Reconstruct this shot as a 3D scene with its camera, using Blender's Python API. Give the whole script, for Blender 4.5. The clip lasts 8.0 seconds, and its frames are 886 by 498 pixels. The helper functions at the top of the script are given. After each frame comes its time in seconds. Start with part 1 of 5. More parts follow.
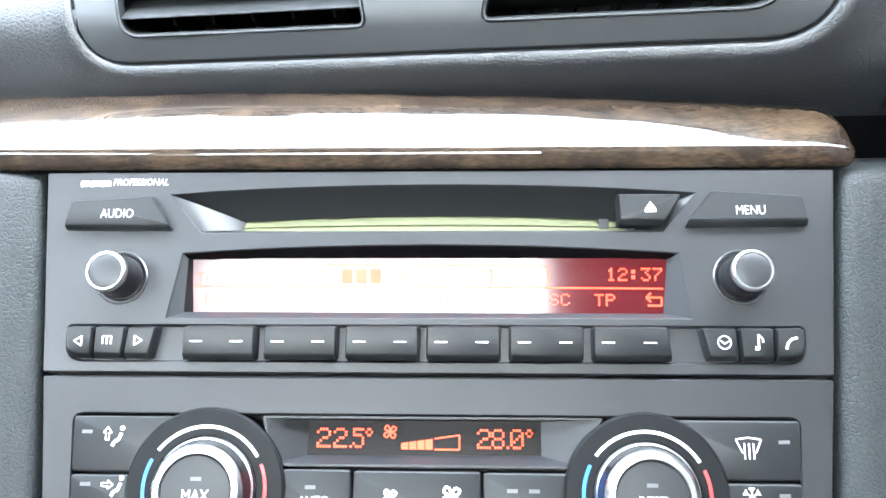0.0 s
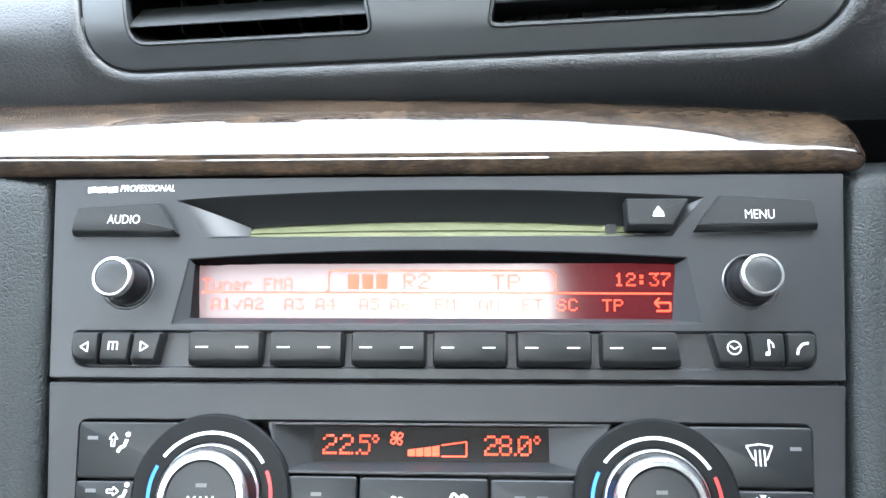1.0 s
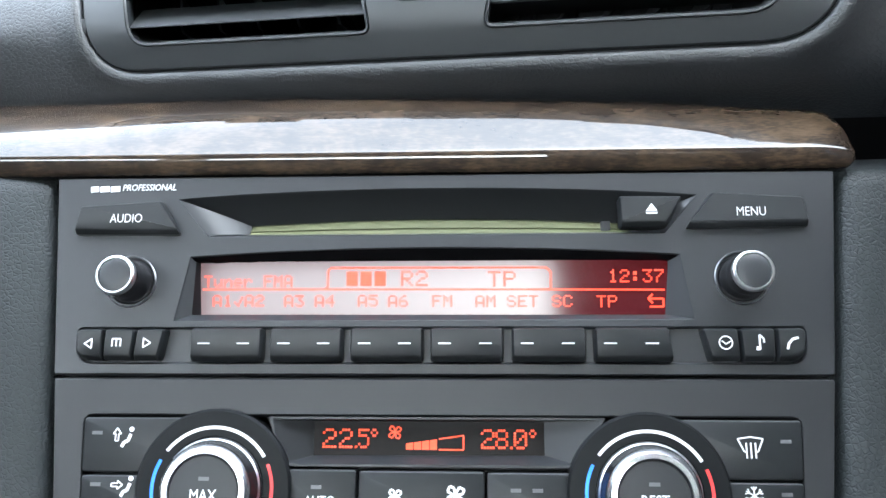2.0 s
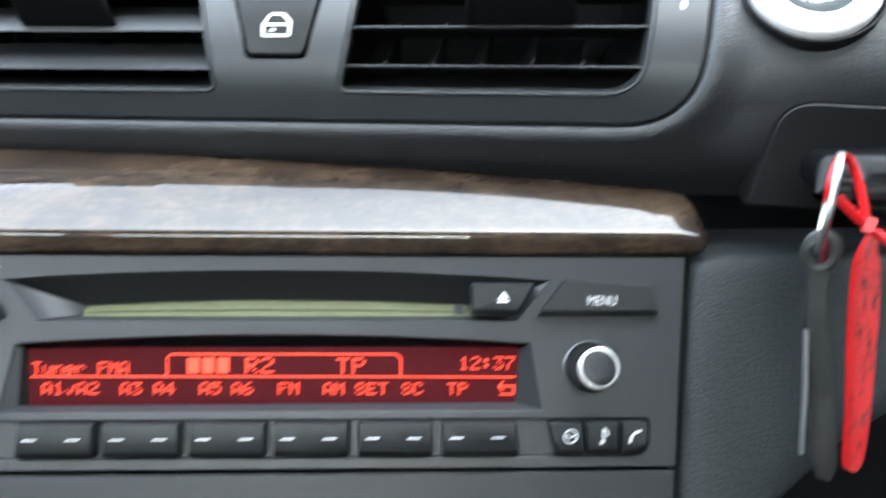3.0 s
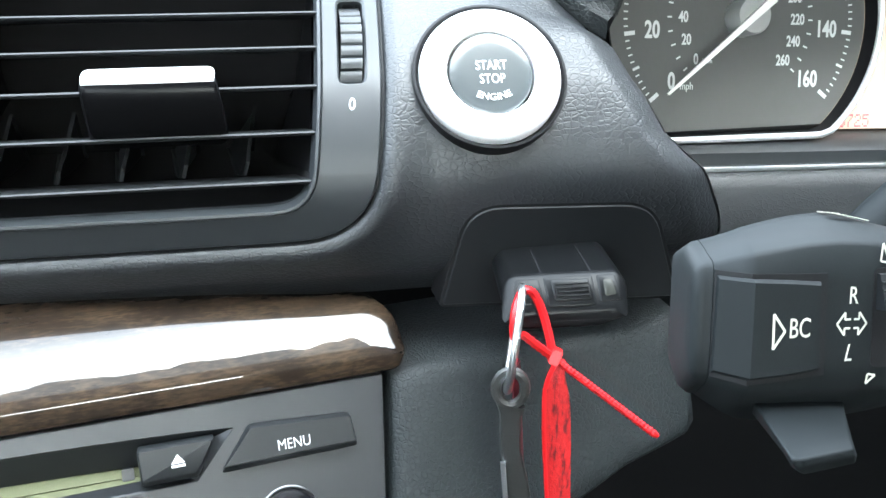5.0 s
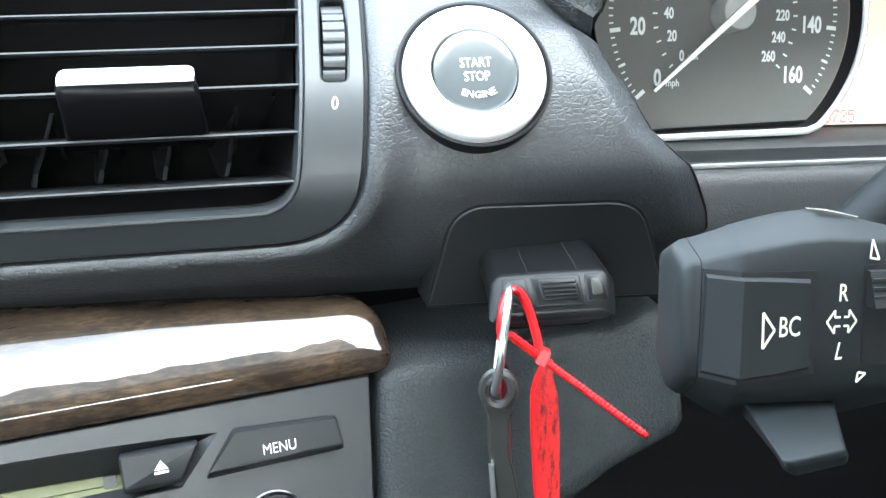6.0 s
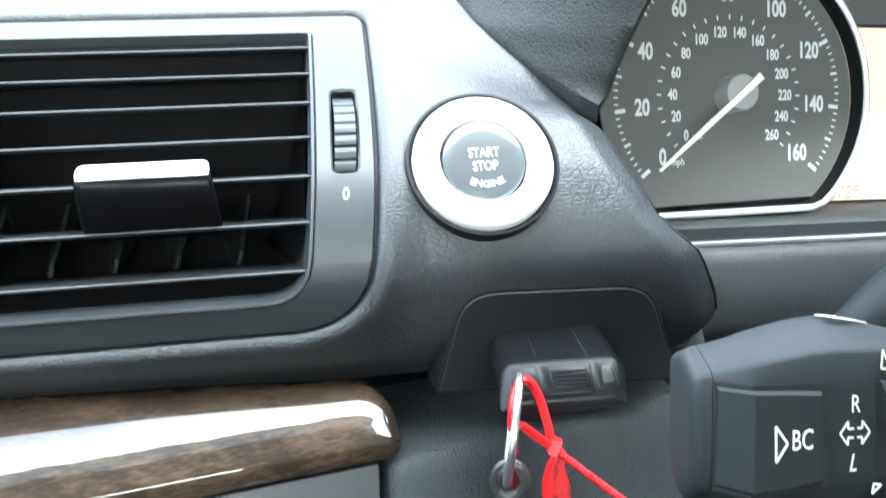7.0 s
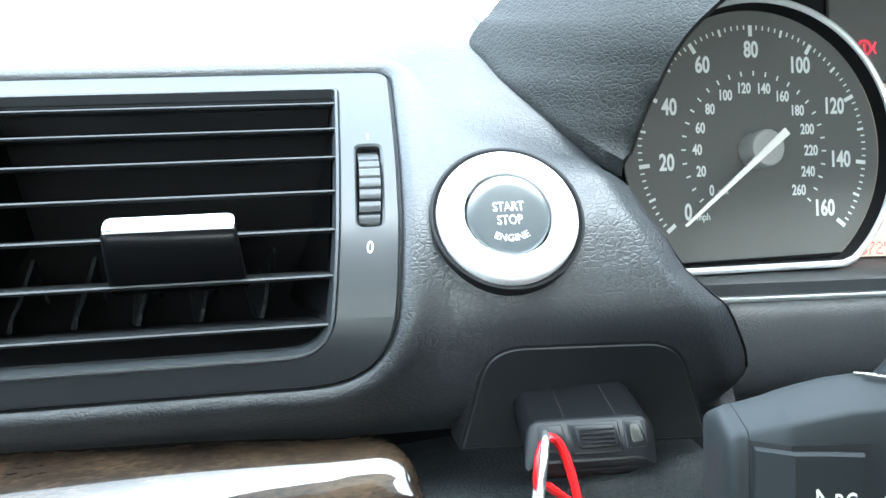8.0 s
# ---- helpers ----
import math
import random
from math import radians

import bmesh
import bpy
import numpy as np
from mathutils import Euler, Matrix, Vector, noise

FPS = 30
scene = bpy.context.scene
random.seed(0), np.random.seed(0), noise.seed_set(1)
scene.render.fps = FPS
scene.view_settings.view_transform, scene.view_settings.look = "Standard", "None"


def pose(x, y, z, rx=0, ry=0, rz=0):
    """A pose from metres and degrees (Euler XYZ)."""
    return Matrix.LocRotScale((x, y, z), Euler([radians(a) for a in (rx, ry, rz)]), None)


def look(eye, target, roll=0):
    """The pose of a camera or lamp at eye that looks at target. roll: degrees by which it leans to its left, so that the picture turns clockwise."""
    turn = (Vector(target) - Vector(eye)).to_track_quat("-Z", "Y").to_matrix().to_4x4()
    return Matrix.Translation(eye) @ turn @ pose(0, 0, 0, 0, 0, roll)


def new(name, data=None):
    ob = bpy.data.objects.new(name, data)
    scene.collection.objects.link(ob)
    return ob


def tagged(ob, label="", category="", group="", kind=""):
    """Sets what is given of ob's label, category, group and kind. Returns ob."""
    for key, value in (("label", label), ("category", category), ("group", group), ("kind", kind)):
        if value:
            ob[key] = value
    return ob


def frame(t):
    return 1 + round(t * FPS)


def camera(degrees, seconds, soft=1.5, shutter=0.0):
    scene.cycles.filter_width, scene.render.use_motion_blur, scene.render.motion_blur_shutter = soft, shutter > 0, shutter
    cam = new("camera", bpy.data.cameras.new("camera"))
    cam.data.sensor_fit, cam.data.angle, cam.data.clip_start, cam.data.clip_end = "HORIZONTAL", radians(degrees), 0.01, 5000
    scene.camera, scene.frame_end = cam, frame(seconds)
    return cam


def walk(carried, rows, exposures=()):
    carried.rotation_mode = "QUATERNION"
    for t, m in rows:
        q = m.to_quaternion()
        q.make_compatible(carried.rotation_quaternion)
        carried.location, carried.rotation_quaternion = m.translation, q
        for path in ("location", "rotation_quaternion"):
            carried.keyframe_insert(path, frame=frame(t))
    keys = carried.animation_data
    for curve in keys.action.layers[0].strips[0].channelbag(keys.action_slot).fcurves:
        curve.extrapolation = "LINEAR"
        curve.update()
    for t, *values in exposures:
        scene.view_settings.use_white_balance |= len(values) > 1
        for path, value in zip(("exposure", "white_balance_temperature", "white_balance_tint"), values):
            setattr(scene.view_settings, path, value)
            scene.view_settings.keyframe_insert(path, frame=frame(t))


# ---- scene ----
cam = camera(58.2, 8.0, shutter=0.25)
ROWS = [
    (0.0, 0.0113, -0.1940, 0.8761, 70.04, 0.83, 2.15),
    (0.5, 0.0113, -0.1940, 0.8762, 71.06, 0.99, 2.38),
    (1.0, 0.0117, -0.1937, 0.8740, 70.94, 1.13, 2.68),
    (2.5, 0.0133, -0.1974, 0.8792, 69.64, 1.42, 2.57),
    (2.7, 0.0168, -0.1931, 0.8879, 68.05, 0.74, 1.67),
    (2.8, 0.0226, -0.1889, 0.8934, 67.48, 0.09, 0.57),
    (2.9, 0.0256, -0.1830, 0.9016, 66.26, -0.64, -0.44),
    (3.0, 0.0324, -0.1742, 0.9112, 65.41, -1.27, -2.17),
    (3.2, 0.0508, -0.1612, 0.9274, 64.02, -1.83, -3.93),
    (3.3, 0.0478, -0.1514, 0.9382, 61.56, -2.82, -7.63),
    (3.5, 0.0541, -0.1448, 0.9450, 61.41, -4.35, -11.70),
    (3.6, 0.0557, -0.1422, 0.9477, 61.15, -5.08, -13.67),
    (3.8, 0.0574, -0.1377, 0.9524, 61.06, -5.42, -15.96),
    (4.0, 0.0590, -0.1338, 0.9567, 60.42, -5.14, -16.95),
    (4.5, 0.0604, -0.1306, 0.9524, 58.80, -4.44, -18.51),
    (6.0, 0.0626, -0.1272, 0.9497, 58.61, -4.01, -20.50),
    (6.5, 0.0621, -0.1272, 0.9500, 58.86, -4.22, -20.89),
    (6.6, 0.0621, -0.1269, 0.9512, 59.32, -4.20, -20.88),
    (6.8, 0.0623, -0.1264, 0.9535, 60.18, -3.92, -20.69),
    (6.9, 0.0624, -0.1257, 0.9548, 61.30, -3.65, -20.45),
    (7.0, 0.0626, -0.1250, 0.9560, 62.80, -3.42, -20.15),
    (7.2, 0.0628, -0.1245, 0.9560, 65.00, -3.25, -19.78),
    (7.5, 0.0630, -0.1239, 0.9558, 65.85, -3.08, -19.20),
    (8.0, 0.0626, -0.1239, 0.9550, 66.74, -2.95, -18.60),
]
# The rows stand in the centre stack's own axes; LEVEL turns those upright.
LEVEL = Matrix.Translation((0, 0, 0.8)) @ Matrix.Rotation(radians(12), 4, "X") @ Matrix.Translation((0, 0, -0.8))
EXPOSURES = [(0.0, 6.45, 6050, 3), (0.6, 6.2, 6050, 3), (1.2, 5.65, 6050, 3), (2.5, 5.1, 5950, 3), (3.0, 5.05, 6050, 2), (3.5, 5.2, 6100, 0), (4.5, 5.45, 6100, 0), (6.5, 5.65, 6050, -1), (7.2, 5.66, 5950, -2), (8.0, 5.46, 5850, -4)]
walk(cam, [(t, LEVEL @ pose(x, y, z, rx, ry, rz)) for t, x, y, z, rx, ry, rz in ROWS], EXPOSURES)

# ---- daylight: bright overcast sky through the car's windows ----
world = bpy.data.worlds.new("sky")
scene.world = world
world.use_nodes = True
wn, wl = world.node_tree.nodes, world.node_tree.links
sky = wn.new("ShaderNodeTexSky")
sky.sky_type, sky.sun_disc = "NISHITA", False
sky.sun_elevation, sky.sun_rotation = radians(42), radians(165)
sky.air_density, sky.dust_density, sky.ozone_density = 1.0, 4.0, 1.0
wn["Background"].inputs["Strength"].default_value = 0.15
haze = wn.new("ShaderNodeHueSaturation")
haze.inputs["Saturation"].default_value = 0.33
wl.new(sky.outputs["Color"], haze.inputs["Color"])
wl.new(haze.outputs["Color"], wn["Background"].inputs["Color"])
sun_data = bpy.data.lights.new("sun", "SUN")
sun_data.energy, sun_data.angle, sun_data.color = 0.5, radians(25), (1.0, 0.97, 0.93)
sun = new("sun", sun_data)
sun.matrix_world = look((0, 0, 5), Vector((0, 0, 5)) - Vector((math.sin(radians(165)) * math.cos(radians(42)), math.cos(radians(165)) * math.cos(radians(42)), math.sin(radians(42)))))

# ---- materials ----
def material(name, color, rough=0.5, metal=0.0, coat=0.0, emit=None, power=0.0, spec=0.5):
    m = bpy.data.materials.new(name)
    m.use_nodes = True
    b = m.node_tree.nodes["Principled BSDF"]
    b.inputs["Base Color"].default_value = (*color, 1)
    b.inputs["Roughness"].default_value = rough
    b.inputs["Metallic"].default_value = metal
    b.inputs["Coat Weight"].default_value = coat
    b.inputs["Coat Roughness"].default_value = 0.03
    b.inputs["Specular IOR Level"].default_value = spec
    if emit:
        b.inputs["Emission Color"].default_value = (*emit, 1)
        b.inputs["Emission Strength"].default_value = power
    return m


def node(m, kind, **sets):
    n = m.node_tree.nodes.new(kind)
    for key, value in sets.items():
        n.inputs[key.replace("_", " ")].default_value = value
    return n


def grain(m, scale, strength, distance, wear=0.0, leather=0.0, leather_scale=700.0, leather_distance=0.0004, along=1.0):
    """Fine grain, optional leather cells, and patchy gloss at a larger scale; scales are in cycles a metre."""
    nt = m.node_tree
    b = nt.nodes["Principled BSDF"]
    co = nt.nodes.new("ShaderNodeTexCoord")
    fine = node(m, "ShaderNodeTexNoise", Scale=scale, Detail=3.0, Roughness=0.6)
    nt.links.new(co.outputs["Object"], fine.inputs["Vector"])
    bump = node(m, "ShaderNodeBump", Strength=strength, Distance=distance)
    nt.links.new(fine.outputs["Fac"], bump.inputs["Height"])
    last = bump
    if leather:
        warp = node(m, "ShaderNodeTexNoise", Scale=leather_scale * 0.5, Detail=2.0)
        nt.links.new(co.outputs["Object"], warp.inputs["Vector"])
        mix = nt.nodes.new("ShaderNodeMixRGB")
        mix.blend_type, mix.inputs["Fac"].default_value = "LINEAR_LIGHT", 0.0002
        nt.links.new(co.outputs["Object"], mix.inputs["Color1"])
        nt.links.new(warp.outputs["Color"], mix.inputs["Color2"])
        cells = nt.nodes.new("ShaderNodeTexVoronoi")
        cells.feature = "DISTANCE_TO_EDGE"
        cells.inputs["Scale"].default_value = leather_scale
        pull = nt.nodes.new("ShaderNodeMapping")
        pull.inputs["Scale"].default_value = (along, 1.0, 1.0)
        nt.links.new(mix.outputs["Color"], pull.inputs["Vector"])
        nt.links.new(pull.outputs["Vector"], cells.inputs["Vector"])
        ramp = nt.nodes.new("ShaderNodeMapRange")
        ramp.interpolation_type = "SMOOTHSTEP"
        ramp.inputs["From Max"].default_value = 0.17
        nt.links.new(cells.outputs["Distance"], ramp.inputs["Value"])
        hide = node(m, "ShaderNodeBump", Strength=leather, Distance=leather_distance)
        nt.links.new(ramp.outputs["Result"], hide.inputs["Height"])
        nt.links.new(bump.outputs["Normal"], hide.inputs["Normal"])
        last = hide
    nt.links.new(last.outputs["Normal"], b.inputs["Normal"])
    if wear:
        patch = node(m, "ShaderNodeTexNoise", Scale=45.0, Detail=5.0, Roughness=0.65)
        nt.links.new(co.outputs["Object"], patch.inputs["Vector"])
        span = nt.nodes.new("ShaderNodeMapRange")
        r = b.inputs["Roughness"].default_value
        span.inputs["To Min"].default_value, span.inputs["To Max"].default_value = r - wear, r + wear
        nt.links.new(patch.outputs["Fac"], span.inputs["Value"])
        nt.links.new(span.outputs["Result"], b.inputs["Roughness"])
    return m


M_PAD = grain(material("dash_leatherette", (0.013, 0.0145, 0.0165), 0.46, spec=0.52), 2500, 0.12, 0.0002, 0.05, 0.27, 800.0, 0.0003, 0.7)
M_HIDE = grain(material("grained_side_panel", (0.015, 0.0175, 0.0185), 0.5, spec=0.22), 2500, 0.15, 0.0002, 0.05, 0.42, 720.0, 0.0003)
M_COWL = grain(material("grained_cowl", (0.012, 0.0135, 0.014), 0.52, spec=0.2), 2500, 0.15, 0.0002, 0.05, 0.45, 820.0, 0.0003, 0.85)
M_PANEL = grain(material("vent_panel_plastic", (0.014, 0.016, 0.018), 0.46, spec=0.45), 4000, 0.12, 0.0001, 0.05)
M_RADIO = grain(material("radio_plastic", (0.0125, 0.0135, 0.0155), 0.42, spec=0.42), 5000, 0.12, 0.0001, 0.05)
# like the radio's plastic, a little darker and less glossy
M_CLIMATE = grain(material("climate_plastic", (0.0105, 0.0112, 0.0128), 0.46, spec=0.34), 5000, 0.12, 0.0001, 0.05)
M_KEY = grain(material("key_plastic", (0.009, 0.01, 0.011), 0.45, spec=0.3), 5000, 0.08, 0.0001, 0.05)
M_SLAT = grain(material("slat_plastic", (0.01, 0.011, 0.012), 0.45, spec=0.35), 4000, 0.08, 0.0001)
M_BLACK = grain(material("black_plastic", (0.006, 0.006, 0.0068), 0.6, spec=0.2), 3000, 0.1, 0.0002)
M_GLOSS = grain(material("gloss_black", (0.008, 0.008, 0.009), 0.25), 3000, 0.03, 0.0001, 0.05)
M_STALK = grain(material("stalk_plastic", (0.0085, 0.0102, 0.011), 0.56, spec=0.14), 5000, 0.15, 0.0001, 0.06)


def scuff(m, light, low, high):
    """Sparse pale scuffs and specks on worn plastic."""
    nt = m.node_tree
    b = nt.nodes["Principled BSDF"]
    co = nt.nodes.new("ShaderNodeTexCoord")
    specks = node(m, "ShaderNodeTexNoise", Scale=420.0, Detail=5.0, Roughness=0.7)
    nt.links.new(co.outputs["Object"], specks.inputs["Vector"])
    ramp = nt.nodes.new("ShaderNodeValToRGB")
    e = ramp.color_ramp.elements
    e[0].position, e[0].color = low, b.inputs["Base Color"].default_value
    e[1].position, e[1].color = high, (*light, 1)
    nt.links.new(specks.outputs["Fac"], ramp.inputs["Fac"])
    nt.links.new(ramp.outputs["Color"], b.inputs["Base Color"])


scuff(M_STALK, (0.1, 0.105, 0.11), 0.7, 0.78)
M_LENS = material("lens_glass", (0.03, 0.03, 0.026), 0.3, spec=0.12)
M_COLLAR = grain(material("dial_collar_plastic", (0.005, 0.0055, 0.006), 0.5, spec=0.1), 5000, 0.08, 0.0001)
M_TAB = grain(material("tab_gloss", (0.003, 0.003, 0.0034), 0.24, spec=0.06), 3000, 0.03, 0.0001)
M_SATIN = grain(material("satin_silver", (0.78, 0.79, 0.8), 0.3, 1.0), 3000, 0.05, 0.0001)
M_SILVER = material("silver_paint", (0.74, 0.75, 0.76), 0.32, 0.6)
M_DIALRING = grain(material("dial_ring_metal", (0.62, 0.63, 0.65), 0.24, 1.0), 3000, 0.05, 0.0001)
M_WHITE = material("white_print", (0.6, 0.6, 0.6), 0.5)
M_GREYPRINT = material("grey_print", (0.07, 0.072, 0.075), 0.5)
M_BLUE = material("blue_print", (0.03, 0.2, 0.75), 0.5)
M_REDPRINT = material("red_print", (0.75, 0.03, 0.03), 0.5)
M_PINK = material("hazard_red", (0.5, 0.08, 0.08), 0.4)
M_SLOT = grain(material("slot_felt", (0.075, 0.08, 0.036), 0.7), 3000, 0.3, 0.0002)
M_LCD = material("lcd_glass", (0.03, 0.006, 0.008), 0.1, emit=(1.0, 0.03, 0.03), power=0.0015, spec=0.2)
M_LCD2 = material("lcd_dark", (0.004, 0.003, 0.003), 0.25, spec=0.05)
M_DOT = material("display_dots", (0.4, 0.02, 0.0), 0.5, emit=(1.0, 0.05, 0.02), power=0.06)
M_DOT2 = material("climate_dots", (0.4, 0.02, 0.0), 0.5, emit=(1.0, 0.075, 0.012), power=0.042)
M_TIE = material("red_nylon", (0.55, 0.01, 0.014), 0.35)
M_DIAL = grain(material("dial_face", (0.082, 0.082, 0.078), 0.55), 4000, 0.05, 0.0001)
M_NEEDLE = material("needle", (0.8, 0.78, 0.74), 0.4)
M_WARN = material("warning_red", (0.5, 0.02, 0.04), 0.5, emit=(1.0, 0.02, 0.05), power=0.04)
M_RING = material("dark_metal", (0.3, 0.3, 0.31), 0.3, 1.0)
M_ALU = grain(material("bright_satin_ring", (0.9, 0.9, 0.91), 0.4, 0.45), 3000, 0.04, 0.0001)
M_CAP = grain(material("start_cap", (0.05, 0.056, 0.058), 0.24, spec=0.6), 4000, 0.05, 0.0001)
M_HUB = material("hub_grey", (0.3, 0.3, 0.29), 0.45)
M_FOB = grain(material("fob_plastic", (0.004, 0.0043, 0.0047), 0.32, spec=0.15), 4000, 0.1, 0.0001, 0.08)
M_TAG = grain(material("red_leather", (0.42, 0.011, 0.013), 0.42), 900, 0.5, 0.0008, 0.1)
def crease(m, dark):
    """Dark worn creases that run along a hanging strap."""
    nt = m.node_tree
    b = nt.nodes["Principled BSDF"]
    co = nt.nodes.new("ShaderNodeTexCoord")
    pull = nt.nodes.new("ShaderNodeMapping")
    pull.inputs["Scale"].default_value, pull.inputs["Rotation"].default_value = (1.0, 1.0, 0.22), (0.0, 0.35, 0.0)
    nt.links.new(co.outputs["Object"], pull.inputs["Vector"])
    lines = node(m, "ShaderNodeTexNoise", Scale=900.0, Detail=3.0, Roughness=0.6)
    nt.links.new(pull.outputs["Vector"], lines.inputs["Vector"])
    ramp = nt.nodes.new("ShaderNodeValToRGB")
    e = ramp.color_ramp.elements
    e[0].position, e[0].color = 0.36, (*dark, 1)
    e[1].position, e[1].color = 0.5, b.inputs["Base Color"].default_value
    nt.links.new(lines.outputs["Fac"], ramp.inputs["Fac"])
    nt.links.new(ramp.outputs["Color"], b.inputs["Base Color"])
    return m


crease(M_TAG, (0.09, 0.003, 0.004))
# red leather in shade, the shade painted as maroon
M_TAG_SHADE = grain(material("red_leather_shade", (0.09, 0.008, 0.014), 0.5), 1500, 0.3, 0.0004)
M_STRAP = grain(material("black_leather", (0.018, 0.018, 0.017), 0.4), 1800, 0.3, 0.0004, 0.12)
M_PRINT = material("cream_print", (0.46, 0.45, 0.38), 0.5)
# pale base and faint emission paint the glare reflected in this glass
M_INFO_GLARE = material("info_glare_glass", (0.3, 0.25, 0.2), 0.15, emit=(1.0, 0.72, 0.55), power=0.018)
M_CABIN = grain(material("headliner_cloth", (0.42, 0.415, 0.4), 0.9), 900, 0.3, 0.001)
M_DOOR = grain(material("door_trim", (0.014, 0.014, 0.0145), 0.8), 900, 0.2, 0.001)


def wood_material():
    m = material("burr_walnut", (0.2, 0.1, 0.05), 0.5, coat=1.0, spec=0.05)
    nt = m.node_tree
    b = nt.nodes["Principled BSDF"]
    co = nt.nodes.new("ShaderNodeTexCoord")
    stretch = nt.nodes.new("ShaderNodeMapping")
    stretch.inputs["Scale"].default_value = (0.22, 1.0, 1.0)
    nt.links.new(co.outputs["Object"], stretch.inputs["Vector"])
    cloud = node(m, "ShaderNodeTexNoise", Scale=30.0, Detail=5.0, Roughness=0.6, Distortion=1.2)
    nt.links.new(co.outputs["Object"], cloud.inputs["Vector"])
    figure = node(m, "ShaderNodeTexNoise", Scale=340.0, Detail=5.0, Roughness=0.65, Distortion=0.8)
    pores = node(m, "ShaderNodeTexNoise", Scale=1900.0, Detail=2.0)
    for n in (figure, pores):
        nt.links.new(stretch.outputs["Vector"], n.inputs["Vector"])
    total = None
    for n, k in ((cloud, 0.55), (figure, 0.32), (pores, 0.27)):
        add = nt.nodes.new("ShaderNodeMath")
        add.operation = "MULTIPLY_ADD"
        add.inputs[1].default_value, add.inputs[2].default_value = k, 0.0
        nt.links.new(n.outputs["Fac"], add.inputs[0])
        if total:
            nt.links.new(total.outputs[0], add.inputs[2])
        total = add
    ramp = nt.nodes.new("ShaderNodeValToRGB")
    e = ramp.color_ramp.elements
    e[0].position, e[0].color = 0.38, (0.008, 0.0055, 0.0042, 1)
    e[1].position, e[1].color = 0.72, (0.062, 0.041, 0.025, 1)
    mid = e.new(0.54)
    mid.color = (0.017, 0.0115, 0.008, 1)
    nt.links.new(total.outputs[0], ramp.inputs["Fac"])
    nt.links.new(ramp.outputs["Color"], b.inputs["Base Color"])
    # a thick lacquer that is not quite level
    b.inputs["Coat IOR"].default_value, b.inputs["Coat Roughness"].default_value = 1.45, 0.012
    wave = node(m, "ShaderNodeTexNoise", Scale=55.0, Detail=2.0)
    nt.links.new(co.outputs["Object"], wave.inputs["Vector"])
    peel = node(m, "ShaderNodeBump", Strength=0.12, Distance=0.0005)
    nt.links.new(wave.outputs["Fac"], peel.inputs["Height"])
    nt.links.new(peel.outputs["Normal"], b.inputs["Coat Normal"])
    return m


M_WOOD = wood_material()

# ---- building helpers; lengths in millimetres ----
TILT = radians(32.5)
SV, CV = math.sin(TILT), math.cos(TILT)


def stack(u, v, w=0.0):
    """A place on the centre stack: u across, v up the face, w out of it."""
    return Vector((u, v * SV - w * CV, 800 + v * CV + w * SV))


def plane_frame(origin, across, normal):
    """A frame (u, v, w) with its u along across and its w along normal."""
    o, n = Vector(origin), Vector(normal).normalized()
    a = (Vector(across) - n * Vector(across).dot(n)).normalized()
    b = n.cross(a)
    return lambda u, v, w=0.0: o + a * u + b * v + n * w


def root_place(ob):
    place = Vector((0, 0, 0))
    while ob:
        place += ob.location
        ob = ob.parent
    return place


def link_mesh(name, bm, mat, parent=None, smooth=35.0, turn=LEVEL):
    shift = root_place(parent)
    bmesh.ops.recalc_face_normals(bm, faces=bm.faces)
    for v in bm.verts:
        v.co = turn @ (v.co * 0.001) - shift
    me = bpy.data.meshes.new(name)
    bm.to_mesh(me)
    bm.free()
    me.materials.append(mat)
    if smooth:
        me.polygons.foreach_set("use_smooth", [True] * len(me.polygons))
        me.set_sharp_from_angle(angle=radians(smooth))
    ob = new(name, me)
    ob.parent = parent
    return ob


def part(name, bm, mat, parent, label="", smooth=35.0):
    return tagged(link_mesh(name, bm, mat, parent, smooth), label)


def thing(name, place, label, category, group="", kind=""):
    ob = new(name)
    ob.empty_display_size = 0.01
    ob.location = LEVEL @ (Vector(place) * 0.001)
    return tagged(ob, label, category, group, kind)


def structure(name, bm, mat, label, category, smooth=35.0, turn=LEVEL):
    return tagged(link_mesh(name, bm, mat, None, smooth, turn), label, category, kind="structure")


def loops_bridge(bm, a, b, closed=True):
    n = len(a)
    for i in range(n if closed else n - 1):
        j = (i + 1) % n
        try:
            bm.faces.new((a[i], a[j], b[j], b[i]))
        except ValueError:
            pass


def ring_of(bm, pts):
    return [bm.verts.new(p) for p in pts]


def loft(f, outlines, cap_first=False, cap_last=True, bm=None):
    """Outlines: lists of (u, v, w) with equal counts, joined one to the next."""
    bm = bm or bmesh.new()
    rings = [ring_of(bm, [f(*p) for p in o]) for o in outlines]
    for a, b in zip(rings, rings[1:]):
        loops_bridge(bm, a, b)
    if cap_first:
        bm.faces.new(rings[0])
    if cap_last:
        bm.faces.new(rings[-1])
    return bm


def round_poly(pts, r, n=4):
    """A polygon with rounded corners; r one radius or a list."""
    out, k = [], len(pts)
    for i, p in enumerate(pts):
        p, a, b = Vector(p), Vector(pts[i - 1]), Vector(pts[(i + 1) % k])
        ri = r[i] if isinstance(r, (list, tuple)) else r
        da, db = (a - p), (b - p)
        ri = min(ri, da.length * 0.49, db.length * 0.49)
        pa, pb = p + da.normalized() * ri, p + db.normalized() * ri
        for s in range(n + 1):
            t = s / n
            out.append(tuple(pa * (1 - t) ** 2 + p * 2 * t * (1 - t) + pb * t * t))
    return out


